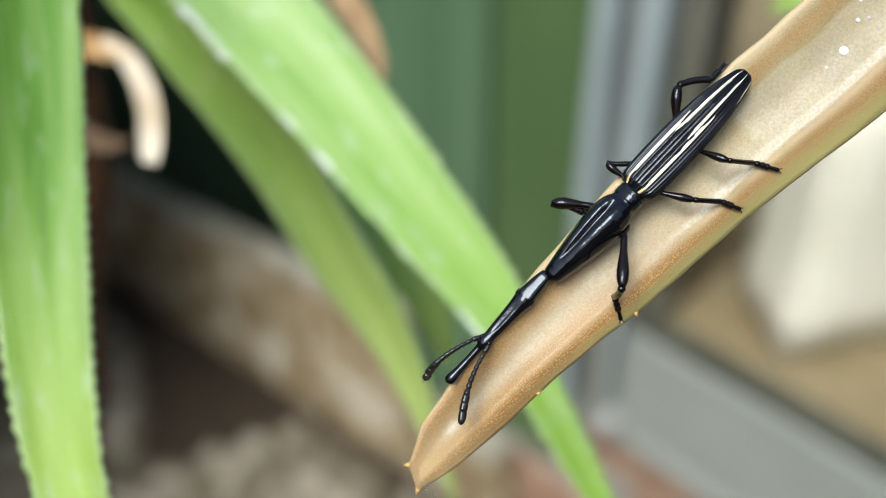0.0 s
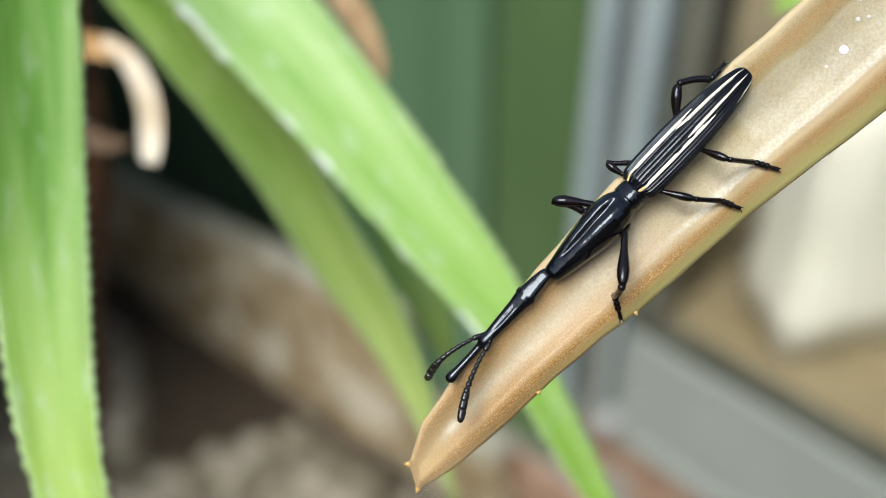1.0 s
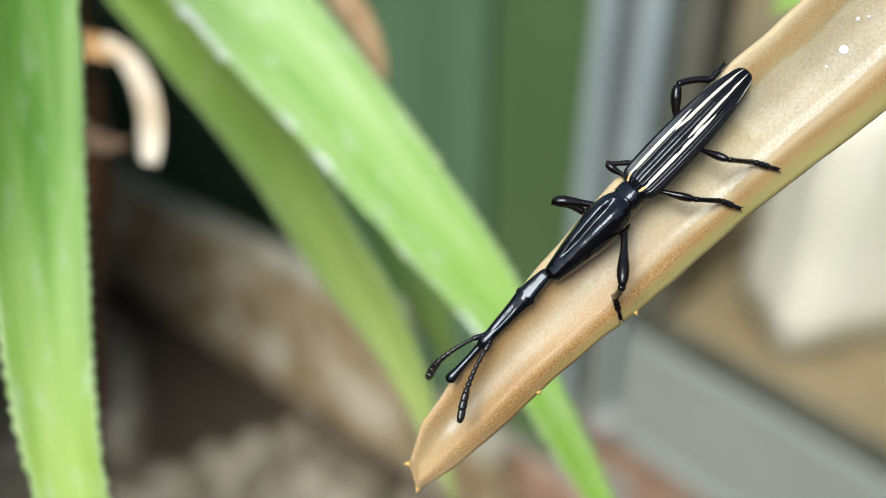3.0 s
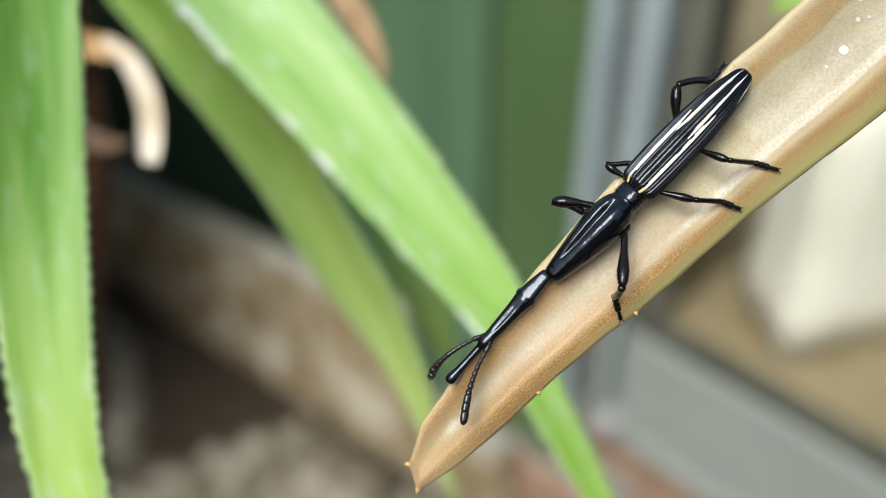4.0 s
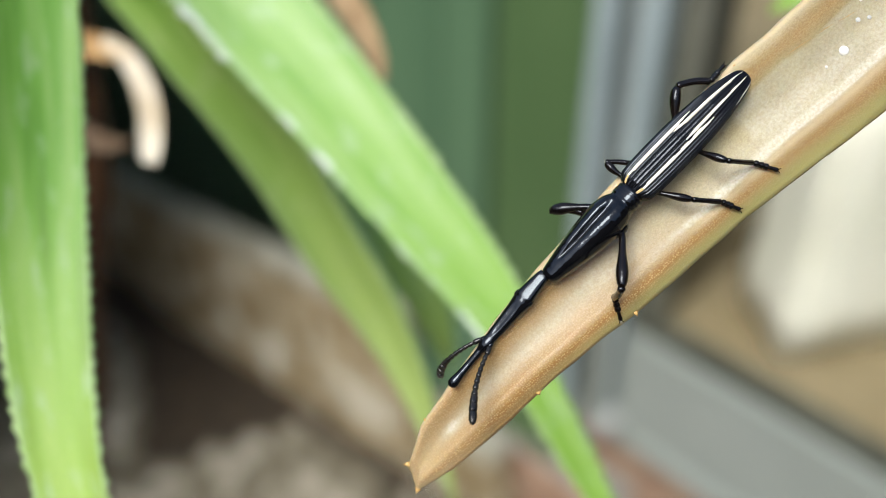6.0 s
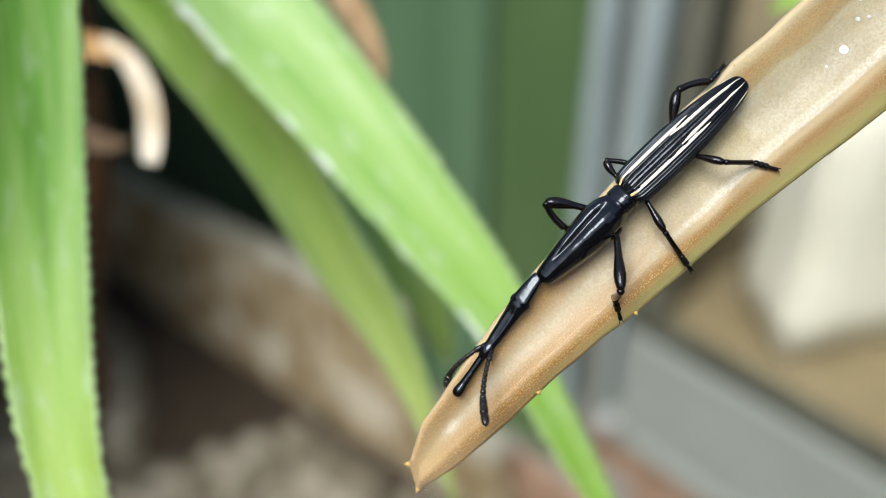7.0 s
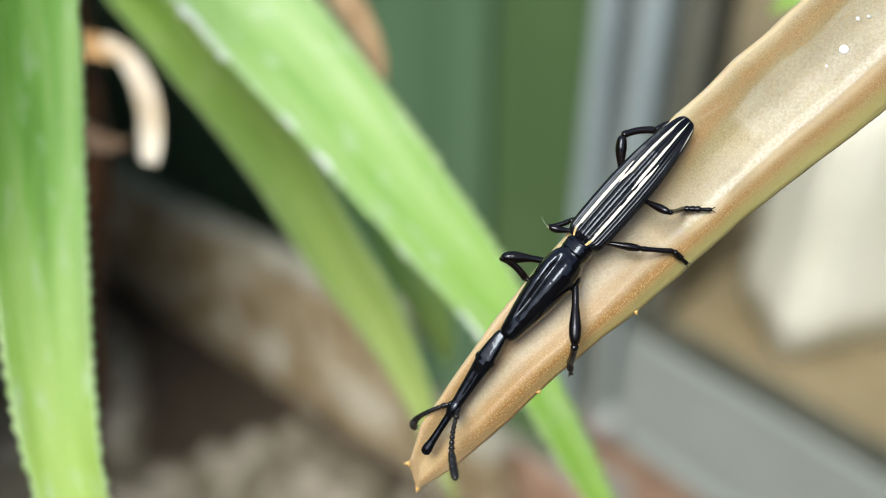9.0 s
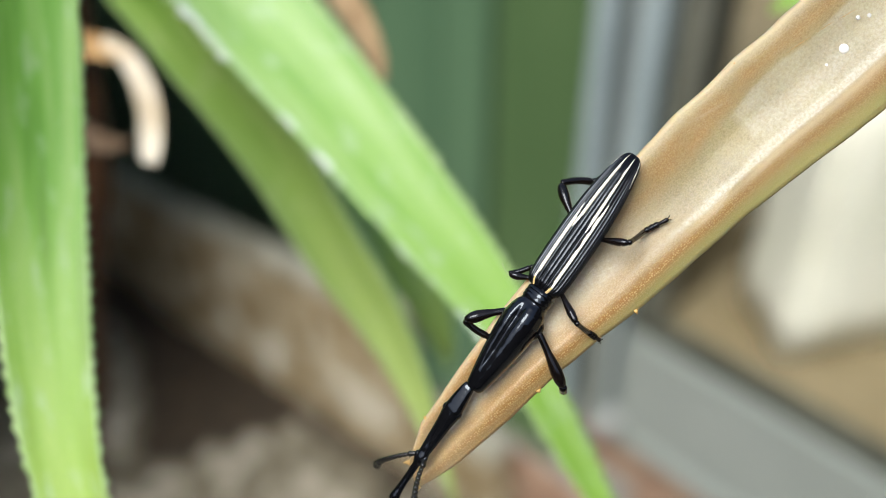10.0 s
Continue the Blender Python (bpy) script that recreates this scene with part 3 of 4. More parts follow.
def dry_material():
    m = material("dried_aloe_skin", (0.192, 0.154, 0.068), (0.335, 0.283, 0.138), 150, rough=0.50, fine=9000, bump=0.000026, spread=(0.40, 0.60), stretch=(0.7, 1, 1), third=(0.258, 0.209, 0.095), coat=0.05)
    nt = m.node_tree
    n, link = nt.nodes, nt.links.new
    b = n["Principled BSDF"]
    ramp = b.inputs["Base Color"].links[0].from_node
    at, sep = n.new("ShaderNodeAttribute"), n.new("ShaderNodeSeparateColor")
    at.attribute_name = "tone"
    link(at.outputs["Color"], sep.inputs["Color"])
    tc = n.new("ShaderNodeTexCoord")

    def layer(below, colour, amount, gain):
        """Lay a colour over what is below, by a share of the amount."""
        mix, mul = n.new("ShaderNodeMix"), n.new("ShaderNodeMath")
        mix.data_type, mix.inputs[7].default_value = "RGBA", (*colour, 1)
        mul.operation, mul.use_clamp, mul.inputs[1].default_value = "MULTIPLY", True, gain
        link(amount, mul.inputs[0])
        link(mul.outputs[0], mix.inputs[0])
        link(below, mix.inputs[6])
        return mix.outputs[2]

    skin = layer(ramp.outputs["Color"], (0.315, 0.162, 0.042), sep.outputs[0], 1.0)
    skin = layer(skin, (0.32, 0.29, 0.10), at.outputs["Alpha"], 0.9)
    # small pale pores all over, densest on the golden skin
    vor = n.new("ShaderNodeTexVoronoi")
    vor.inputs["Scale"].default_value, vor.inputs["Randomness"].default_value = 6000, 0.65
    link(tc.outputs["Object"], vor.inputs["Vector"])
    dots = n.new("ShaderNodeMapRange")
    dots.inputs["From Min"].default_value, dots.inputs["From Max"].default_value = 0.48, 0.24
    link(vor.outputs["Distance"], dots.inputs["Value"])
    dense = n.new("ShaderNodeMath")
    dense.operation, dense.inputs[1].default_value, dense.inputs[2].default_value = "MULTIPLY_ADD", 0.66, 0.04
    square = n.new("ShaderNodeMath")
    square.operation = "MULTIPLY"
    link(sep.outputs[0], square.inputs[0])
    link(sep.outputs[0], square.inputs[1])
    cube = n.new("ShaderNodeMath")
    cube.operation = "MULTIPLY"
    link(square.outputs[0], cube.inputs[0])
    link(sep.outputs[0], cube.inputs[1])
    link(cube.outputs[0], dense.inputs[0])
    both = n.new("ShaderNodeMath")
    both.operation = "MULTIPLY"
    link(dots.outputs["Result"], both.inputs[0])
    link(dense.outputs[0], both.inputs[1])
    skin = layer(skin, (0.66, 0.48, 0.23), both.outputs[0], 1.0)
    cells = n.new("ShaderNodeTexVoronoi")
    cells.inputs["Scale"].default_value = 13000
    link(tc.outputs["Object"], cells.inputs["Vector"])
    pale = n.new("ShaderNodeMapRange")
    pale.inputs["From Min"].default_value, pale.inputs["From Max"].default_value = 0.55, 0.15
    pale.inputs["To Max"].default_value = 0.20
    link(cells.outputs["Distance"], pale.inputs["Value"])
    skin = layer(skin, (0.66, 0.55, 0.36), pale.outputs["Result"], 1.0)
    skin = layer(skin, (0.58, 0.47, 0.29), sep.outputs[1], 0.8)
    bloom_sheen = n.new("ShaderNodeMix")
    bloom_sheen.data_type, bloom_sheen.blend_type = "RGBA", "MIX"
    bloom_sheen.inputs[7].default_value = (0.60, 0.57, 0.47, 1)
    g4 = n.new("ShaderNodeMath")
    g4.operation, g4.inputs[1].default_value = "MULTIPLY", 0.58
    link(sep.outputs[2], g4.inputs[0])
    # the painted sheen and the bloom lie in fine specks
    speck = n.new("ShaderNodeTexNoise")
    speck.inputs["Scale"].default_value, speck.inputs["Detail"].default_value = 4600, 2
    link(tc.outputs["Object"], speck.inputs["Vector"])
    grains = n.new("ShaderNodeMapRange")
    grains.inputs["From Min"].default_value, grains.inputs["From Max"].default_value = 0.32, 0.66
    grains.inputs["To Min"].default_value, grains.inputs["To Max"].default_value = 0.68, 1.22
    link(speck.outputs["Fac"], grains.inputs["Value"])
    g5 = n.new("ShaderNodeMath")
    g5.operation, g5.use_clamp = "MULTIPLY", True
    link(g4.outputs[0], g5.inputs[0])
    link(grains.outputs["Result"], g5.inputs[1])
    link(g5.outputs[0], bloom_sheen.inputs[0])
    link(skin, bloom_sheen.inputs[6])
    link(bloom_sheen.outputs[2], b.inputs["Base Color"])
    b.inputs["Subsurface Weight"].default_value, b.inputs["Subsurface Scale"].default_value = 0.35, 0.0008
    b.inputs["Subsurface Radius"].default_value = (1.0, 0.5, 0.2)
    return m


dry_leaf = part("dried_leaf", dried_leaf(), dry_material(), aloe_dry, "tan dried leaf with a folded edge and split tip")


def spine(s, v, length, out, width=0.28):
    foot = leaf_point(s, v, TOP)
    bm = bmesh.new()
    d = Vector(out).normalized()
    m = Matrix.Translation(foot + d * (length * 0.5 - 0.1) * MM) @ d.to_track_quat("Z", "Y").to_matrix().to_4x4()
    bmesh.ops.create_cone(bm, cap_ends=True, segments=8, radius1=width * MM, radius2=0.02 * MM, depth=length * MM, matrix=m)
    part("spine", bm, SPINE, dry_leaf, "small orange leaf spine")


spine(0.45, 0.0, 0.5, (-0.8, 0.6, -0.1), 0.24)
spine(-0.35, 0.98, 0.4, (-1, -0.5, 0), 0.24)
spine(3.6, 0.0, 0.2, (-0.3, 1, 0), 0.18)
spine(36.2, 0.03, 0.2, (-0.3, 0.4, 1), 0.12)
spine(10.9, 0.99, 0.28, (-0.3, -1, 0))
spine(19.7, 0.99, 0.38, (-0.3, -1, 0), 0.2)
# water drops, some of them drawn opaque white
for s, v, r in [(42.7, 0.47, 0.36), (44.9, 0.37, 0.18), (45.6, 0.41, 0.16), (46.8, 0.33, 0.2), (47.6, 0.39, 0.22), (41.05, 0.475, 0.11), (45.9, 0.27, 0.14), (48.6, 0.30, 0.3)]:
    bm = ball(bmesh.new(), leaf_point(s, v, TOP) + Vector((0, 0, 0.1 * r * MM)), (r * MM, r * MM, 0.5 * r * MM), 14, 8)
    big = r > 0.33 or r < 0.15
    part("white_water_drop" if big else "water_drop", bm, DROP_WHITE if big else WATER, dry_leaf, "opaque white drop of water" if big else "clear drop of water")


# a fine crack along the film on the upper trough
for a, b in [((39.3, 0.215), (41.6, 0.245)), ((42.0, 0.25), (43.4, 0.275)), ((43.7, 0.285), (45.2, 0.315))]:
    pts = [leaf_point(a[0] + (b[0] - a[0]) * k / 12, a[1] + (b[1] - a[1]) * k / 12 + 0.004 * noise.noise(Vector((k * 0.9, a[0], 0))), TOP) for k in range(13)]
    bm = loft([[q + Vector((0, math.cos(t), 0.5 * math.sin(t))) * (0.026 * math.sin(math.pi * (k + 0.5) / 13)) * MM for t in (2 * math.pi * j / 6 for j in range(6))] for k, q in enumerate(pts)])
    part("crack", bm, HUSK_GOLD, dry_leaf, "fine brown crack in the dried skin")

# ---- the beetle: local x forward, y to its left, z off its back; millimetres ----
beetle = tagged(new("beetle"), "slender black snout beetle with cream-striped wing cases, walking on the leaf", "beetle")
EL = 11.15
EL_W = [(0, 1.02), (0.02, 1.24), (0.05, 1.42), (0.12, 1.49), (0.25, 1.53), (0.43, 1.53), (0.57, 1.46), (0.66, 1.38), (0.75, 1.26), (0.84, 1.10), (0.91, 0.94), (0.955, 0.79), (0.98, 0.66), (0.993, 0.52), (1, 0.40)]
EL_H = [(0, 0.68), (0.04, 0.88), (0.12, 0.98), (0.4, 1.06), (0.7, 1.0), (0.85, 0.84), (0.94, 0.62), (1, 0.34)]


def elytron(side, stripes):
    """One wing case: nine ribs parted by rows of pits; stripes: (rib, from, to) in shares of its length."""
    bands, per, n = 9, 10, 264
    bm = bmesh.new()
    grid = []
    for i in range(n + 1):
        s = i / n
        w, h = lerp(s, EL_W), lerp(s, EL_H)
        mid = 0.13 - 0.38 * s
        fade = min(1, s * 14) * min(1, (1.015 - s) * 12)
        row = []
        for j in range(bands * per + 1):
            th = radians(0.6 + 112 * j / (bands * per))
            k = (j % per) / per
            edge = min(k, 1 - k)
            groove = (0.13 * math.exp(-(edge / 0.15) ** 2) + 0.10 * (1 - 2 * edge) ** 2) * fade * (1 - 0.75 * max(0, min(1, (math.degrees(th) - 42) / 22)))
            if edge == 0:
                groove += 0.075 * max(0, math.sin(i * 2 * math.pi / 4.8 + j)) * fade
            if j < per // 2:
                groove = 0.045 * math.exp(-(k / 0.12) ** 2) * fade
            groove += 0.012 * noise.noise(Vector((s * 46, j * 0.8, side * 3)))
            r = 1 - groove / max(w, 0.3)
            row.append(bm.verts.new(Vector((-s * EL, mid + side * w * math.sin(th) * r, h * math.cos(th) * r - 0.03)) * MM))
        row.append(bm.verts.new(Vector((-s * EL, mid + side * 0.02, -0.35 * h)) * MM))
        grid.append(row)
    m = len(grid[0])
    for i in range(n):
        for j in range(m):
            f = bm.faces.new((grid[i][j], grid[i][(j + 1) % m], grid[i + 1][(j + 1) % m], grid[i + 1][j]))
            s, rib, k = i / n, j // per, j % per
            for bnd, lo, hi in stripes:
                ragged = 0.9 * noise.noise(Vector((s * 10, bnd * 3 + lo, 4 * side + (k > 4))))
                inside = min(s - lo if lo > 0 else 1, hi - s) / 0.10
                if rib == bnd and inside > 0 and j < m - 2 and abs(k - 4.5) <= 0.45 + 3.25 * min(1, inside) + max(-0.7, min(0.6, ragged)):
                    f.material_index = 2 if s < 0.045 else 1
    for ring in (grid[0], grid[-1]):
        bm.faces.new(ring)
    return part("wing_case", bm, [SHELL_DULL, CREAM, YELLOW], beetle, "grooved black wing case with cream stripes")


elytron(1, [(2, 0.0, 0.65), (1, 0.42, 0.985), (5, 0.80, 0.98)])
elytron(-1, [(2, 0.0, 0.58), (1, 0.42, 0.985), (5, 0.82, 0.98)])
# underside
bm = lathe(EL - 0.5, [(0, 0.5), (0.05, 0.95), (0.3, 1.2), (0.7, 1.1), (0.9, 0.7), (1, 0.3)], segs=24, flat=0.75)
for v in bm.verts:
    v.co.y += (0.13 - 0.034 * v.co.x / MM) * MM
    v.co.x *= -1
    v.co.z -= 0.35 * MM
part("abdomen", bm, SHELL, beetle, "glossy black underside")

PR = 8.25
PR_W = [(0, 0.92), (0.025, 1.06), (0.05, 1.02), (0.065, 1.07), (0.085, 1.02), (0.10, 1.06), (0.12, 0.98), (0.14, 1.02), (0.17, 1.17), (0.22, 1.30), (0.30, 1.40), (0.4, 1.38), (0.5, 1.30), (0.65, 1.14), (0.8, 0.93), (0.92, 0.74), (0.965, 0.66), (0.985, 0.58), (1, 0.46)]


def thorax_ring(s, segs=132):
    """One cross-section: a furrow between two smooth crests above, a deep keel below."""
    w = lerp(s, PR_W)
    along = max(0, min(1, (s - 0.14) / 0.15)) * max(0, min(1, (0.84 - s) / 0.22))
    half = 0.30 - 0.24 * s
    ring = []
    for k in range(segs):
        a = 2 * math.pi * k / segs
        c = math.cos(a)
        y = w * c
        if math.sin(a) >= 0:
            z = 0.90 * w * (1 - abs(c) ** 2.9) ** 0.52
            z -= along * 0.32 / (1 + (abs(y) / half) ** 4)
            z += along * 0.035 * math.exp(-((abs(y) - 0.50 * w) / 0.32) ** 2)
            z += 0.014 * noise.noise(Vector((s * 13, y * 1.6, 1))) + 0.0025 * noise.noise(Vector((s * 60, y * 2.5, 7)))
            if 0.012 < s < 0.13:
                z -= 0.05 * (0.5 + 0.5 * math.cos(s * 2 * math.pi / 0.034)) * (0.6 + 0.8 * noise.noise(Vector((s * 8, y * 2, 5))))
        else:
            z = 1.12 * w * math.sin(a)
        ring.append(Vector((s * PR, y, z - 0.05 - 0.25 * s)) * MM)
    return ring


pronotum = part("thorax", loft([thorax_ring(i / 150) for i in range(151)]), SHELL, beetle, "glossy black thorax with a furrow along its back")
for y in (-1, 1):
    bm = ball(bmesh.new(), Vector((2.45, 0.86 * y, -0.62)) * MM, (0.85 * MM, 0.66 * MM, 0.62 * MM), 20, 12)
    part("coxa", bm, SHELL, pronotum, "rounded leg socket")

HD = 10.25
HD_R = [(0, 0.36), (0.03, 0.47), (0.10, 0.57), (0.2, 0.69), (0.25, 0.70), (0.32, 0.59), (0.48, 0.48), (0.57, 0.41), (0.612, 0.47), (0.642, 0.45), (0.68, 0.27), (0.8, 0.25), (0.9, 0.30), (0.955, 0.38), (0.985, 0.34), (1, 0.16)]
rings = []
for i in range(111):
    s = i / 110
    r = lerp(s, HD_R)
    flat = max(0.0, min(1.0, (0.62 - s) / 0.12))
    ring = []
    for k in range(48):
        a = 2 * math.pi * k / 48
        up = math.sin(a)
        z = 0.82 * r * up
        if up > 0:
            z = r * (0.82 * up * (1 - flat) + flat * 0.74 * (1 - abs(math.cos(a)) ** (3.8 if s < 0.22 else 2.2)) ** (0.50 if s < 0.22 else 0.56))
            z -= flat * 0.07 * max(0, math.sin(math.pi * min(1, max(0, (s - 0.25) / 0.35)))) * math.exp(-(math.cos(a) / 0.3) ** 2)
        u = 1 + 0.03 * noise.noise(Vector((s * 8, 1.5 * math.cos(a), 1.5 * up)))
        ring.append(Vector((s * HD, u * r * math.cos(a), u * z)) * MM)
    rings.append(ring)
head = part("head", loft(rings), SHELL, beetle, "glossy black head drawn out into a long snout")
for y in (-1, 1):
    part("eye", ball(bmesh.new(), Vector((2.25, 0.56 * y, 0.05)) * MM, (0.32 * MM, 0.22 * MM, 0.28 * MM), 16, 12), SHELL, head, "small bulging black eye")
    bm = ball(bmesh.new(), Vector((9.72, 0.17 * y, -0.02)) * MM, (0.30 * MM, 0.15 * MM, 0.17 * MM), 14, 10)
    part("mandible", bm, LEG, head, "small blunt brownish jaw")


def antenna_spot(m, side):
    """The pose at m mm along an antenna: one bends sideways, the other hangs down over the leaf's rim."""
    if side > 0:
        return pose(m * MM, 1.5 * (m / 5.9) ** 2.2 * MM, -0.12 * (m / 5.9) ** 2 * MM, 0, 0, 29 * (m / 5.9) ** 1.2)
    p, n = Vector(), 40
    for i in range(n):
        u = (i + 0.5) / n * m / 5.5
        bend = radians(72) * u ** 1.6
        p += Vector((math.cos(bend), 0.30 * u, -math.sin(bend))) * m / n * MM
    return Matrix.Translation(p) @ pose(0, 0, 0, 0, 72 * (m / 5.5) ** 1.6, 15 * m / 5.5)


def antenna(side):
    """Eleven cup-shaped segments, the last three fused into a rough club."""
    ant = new("antenna")
    ant.parent = beetle
    tagged(ant, "black beaded antenna thickened into a rough club")
    lengths = [0.64] + [0.445] * 4 + [0.455] * 3 + [0.52, 0.54, 0.88]
    x = 0.0
    for i, length in enumerate(lengths):
        r = (0.21, 0.17, 0.18, 0.185, 0.195, 0.205, 0.22, 0.24, 0.27, 0.29, 0.285)[i]
        shape = [(0, 0.5), (0.12, 0.66), (0.6, 0.97), (0.8, 1.0), (0.93, 0.86), (1, 0.5)]
        if i == 0:
            shape = [(0, 0.45), (0.2, 0.75), (0.7, 1.0), (0.9, 0.92), (1, 0.5)]
        elif i == 10:
            shape = [(0, 0.86), (0.08, 0.97), (0.4, 1.0), (0.65, 0.9), (0.85, 0.66), (0.95, 0.4), (1, 0.12)]
        elif i > 7:
            shape = [(0, 0.84), (0.1, 0.95), (0.6, 1.0), (0.9, 0.98), (1, 0.84)]
        mid = x + length / 2
        bm = lathe(length * 1.06, [(u, q * r) for u, q in shape], segs=14, rings=14, start=-length * 0.53, uneven=0.05 if i < 8 else 0.16)
        if i > 6:
            for q in range(14 if i == 10 else 8):
                a, u = random.uniform(0, 6.28), random.uniform(-0.3, 0.42) * length
                d = Vector((0.5, math.cos(a), math.sin(a))).normalized()
                foot = Vector((u, 0.8 * r * math.cos(a), 0.8 * r * math.sin(a)))
                loft([[(foot + d * e + Vector((0.3 * math.cos(b), math.cos(b), math.sin(b))) * g) * MM for b in (0, 2.1, 4.2)] for e, g in ((0, 0.02), (0.13, 0.005))], bm=bm)
        bmesh.ops.transform(bm, matrix=antenna_spot(mid, side), verts=bm.verts)
        part("segment", bm, BEAD, ant)
        x += length * 0.985
    return ant


feelers = {1: antenna(1), -1: antenna(-1)}
for y in (-1, 1):
    bm = ball(bmesh.new(), Vector((6.25, 0.34 * y, 0.08)) * MM, (0.26 * MM, 0.2 * MM, 0.2 * MM))
    part("antenna_socket", bm, SHELL, head)


def limb(name, length, radii, parent, mat=LEG, bend=0.0, claws=False, hairs=()):
    bm = lathe(length, radii, segs=12, rings=28, bend=bend)
    if claws:
        for y in (-1, 1):
            pts = spline([(length - 0.1, 0, 0), (length + 0.18, 0.16 * y, 0.02), (length + 0.3, 0.2 * y, -0.18)], 6)
            loft([[(q + Vector((0, math.cos(a), math.sin(a))) * 0.05 * (1 - i / 8)) * MM for a in (2 * math.pi * k / 6 for k in range(6))] for i, q in enumerate(pts)], bm=bm)
    plain = len(bm.faces)
    for tip in hairs:
        pts = spline([(length, 0, 0), (length + 0.5, tip[1] * 0.3, 0.05), tip], 8)
        loft([[(q + Vector((0, math.cos(a), math.sin(a))) * 0.022 * (1 - i / 10)) * MM for a in (2 * math.pi * k / 5 for k in range(5))] for i, q in enumerate(pts)], bm=bm)
    for k, f in enumerate(bm.faces):
        f.material_index = int(k >= plain)
    return part(name, bm, [mat, HAIR], parent)


def bristle(parent, foot, tip):
    """A single fine pale hair."""
    pts = spline([Vector(foot), Vector(foot).lerp(Vector(tip), 0.5) + Vector((0.08, 0, 0)), Vector(tip)], 8)
    bm = loft([[(q + Vector((math.cos(a), math.sin(a), 0)) * 0.022 * (1 - i / 10)) * MM for a in (2 * math.pi * k / 5 for k in range(5))] for i, q in enumerate(pts)])
    part("bristle", bm, HAIR, parent, "single fine pale hair")


# hip in the beetle's space, lengths of thigh, shin and foot, way the knee points
LEGS = {
    "fore_ridge": ((2.4, 1.30, -0.62), 4.2, 2.7, 1.9, (0.0, 0.35, 1.0)),
    "mid_ridge": ((-0.9, 0.80, -0.55), 3.0, 2.4, 1.6, (0.35, 0.5, 1.0)),
    "hind_ridge": ((-5.0, 0.80, -0.55), 2.6, 2.9, 1.9, (0.35, 0.5, 1.0)),
    "fore_rim": ((2.4, -1.27, -0.27), 3.2, 2.4, 1.8, (0.30, -1.0, 0.6)),
    "mid_rim": ((-0.5, -0.80, -0.55), 1.9, 1.5, 1.4, (0.95, -1.0, 0.30)),
    "hind_rim": ((-5.1, -0.80, -0.55), 3.2, 2.4, 1.8, (0.45, -1.0, 0.55)),
}
limbs = {}
for key, (hip, l1, l2, l3, pole) in LEGS.items():
    big = 1.15 if "fore" in key else 1.08
    slim = 0.72 if key in ("mid_ridge", "hind_ridge", "mid_rim") else 1.0
    thigh = limb("thigh", l1, [(u, r * slim) for u, r in ((0, 0.20), (0.12, 0.21 * big), (0.35, 0.22 * big), (0.55, 0.31 * big), (0.72, 0.38 * big), (0.86, 0.35 * big), (0.95, 0.31), (1, 0.18))], beetle, bend=0.10)
    shin = limb("shin", l2, [(u, r * slim) for u, r in ((0, 0.24), (0.06, 0.29), (0.2, 0.24), (0.5, 0.25), (0.85, 0.27), (0.95, 0.29), (1, 0.15))], thigh, bend=0.16 if slim == 1 else 0.05)
    foot = limb("foot", l3, [(0, 0.12), (0.05, 0.21), (0.16, 0.24), (0.2, 0.15), (0.24, 0.21), (0.36, 0.25), (0.4, 0.15), (0.44, 0.22), (0.56, 0.25), (0.6, 0.13), (0.8, 0.14), (0.95, 0.17), (1, 0.09)], thigh, claws=True, hairs=((l3 + 1.2, 0.4, 0.2), (l3 + 0.95, -0.4, 0.1)) if key == "fore_ridge" else ())
    limbs[key] = (thigh, shin, foot)

# sloping ground along the plinth: a dark strip for soil and shade, then worn paving
bm = bmesh.new()
rows = []
reach = ((-0.010, 0.0), (-0.024, 0.001), (-0.034, 0.004), (-0.046, 0.008), (-0.062, 0.014), (-0.085, 0.022), (-0.115, 0.034), (-0.155, 0.05), (-0.21, 0.07), (-0.28, 0.095), (-0.36, 0.125), (-0.45, 0.16))
for i in range(121):
    x = -1.15 + 0.95 * i / 120
    foot = max(0.075 + 0.205 * (x + 0.42), 0.012)
    row = []
    for y, drop in reach:
        q = Vector((x, y, 0))
        row.append(bm.verts.new((x, y + 0.006 * noise.noise(q * 30) * (y < -0.02), foot - drop + 0.005 * noise.noise(q * 40) + 0.0025 * noise.noise(q * 120))))
    rows.append(row)
for i, (p, q) in enumerate(zip(rows, rows[1:])):
    x = -1.15 + 0.95 * i / 120
    # dark colour widens to the left, where it also stands for shade
    strip = 0.009 + 0.95 * max(0, -0.485 - x) + 0.012 * noise.noise(Vector((x * 22, 0, 3)))
    for j in range(len(reach) - 1):
        f = bm.faces.new((p[j], q[j], q[j + 1], p[j + 1]))
        f.material_index = int(-0.018 - reach[j][0] > strip)
tagged(placed(part("shaded_soil_bed", bm, [SOIL_SHADE, PAVING])), "sloping ground along the plinth, a dark strip for soil and shade, then worn paving", "soil", kind="structure")


# ---- what moves ----
def ease(t, rows):
    """The row of a table at t, gliding between its rows."""
    if t <= rows[0][0]:
        return rows[0][1:]
    for a, b in zip(rows, rows[1:]):
        if t <= b[0]:
            u = (t - a[0]) / (b[0] - a[0])
            return tuple(p + (q - p) * u for p, q in zip(a[1:], b[1:]))
    return rows[-1][1:]


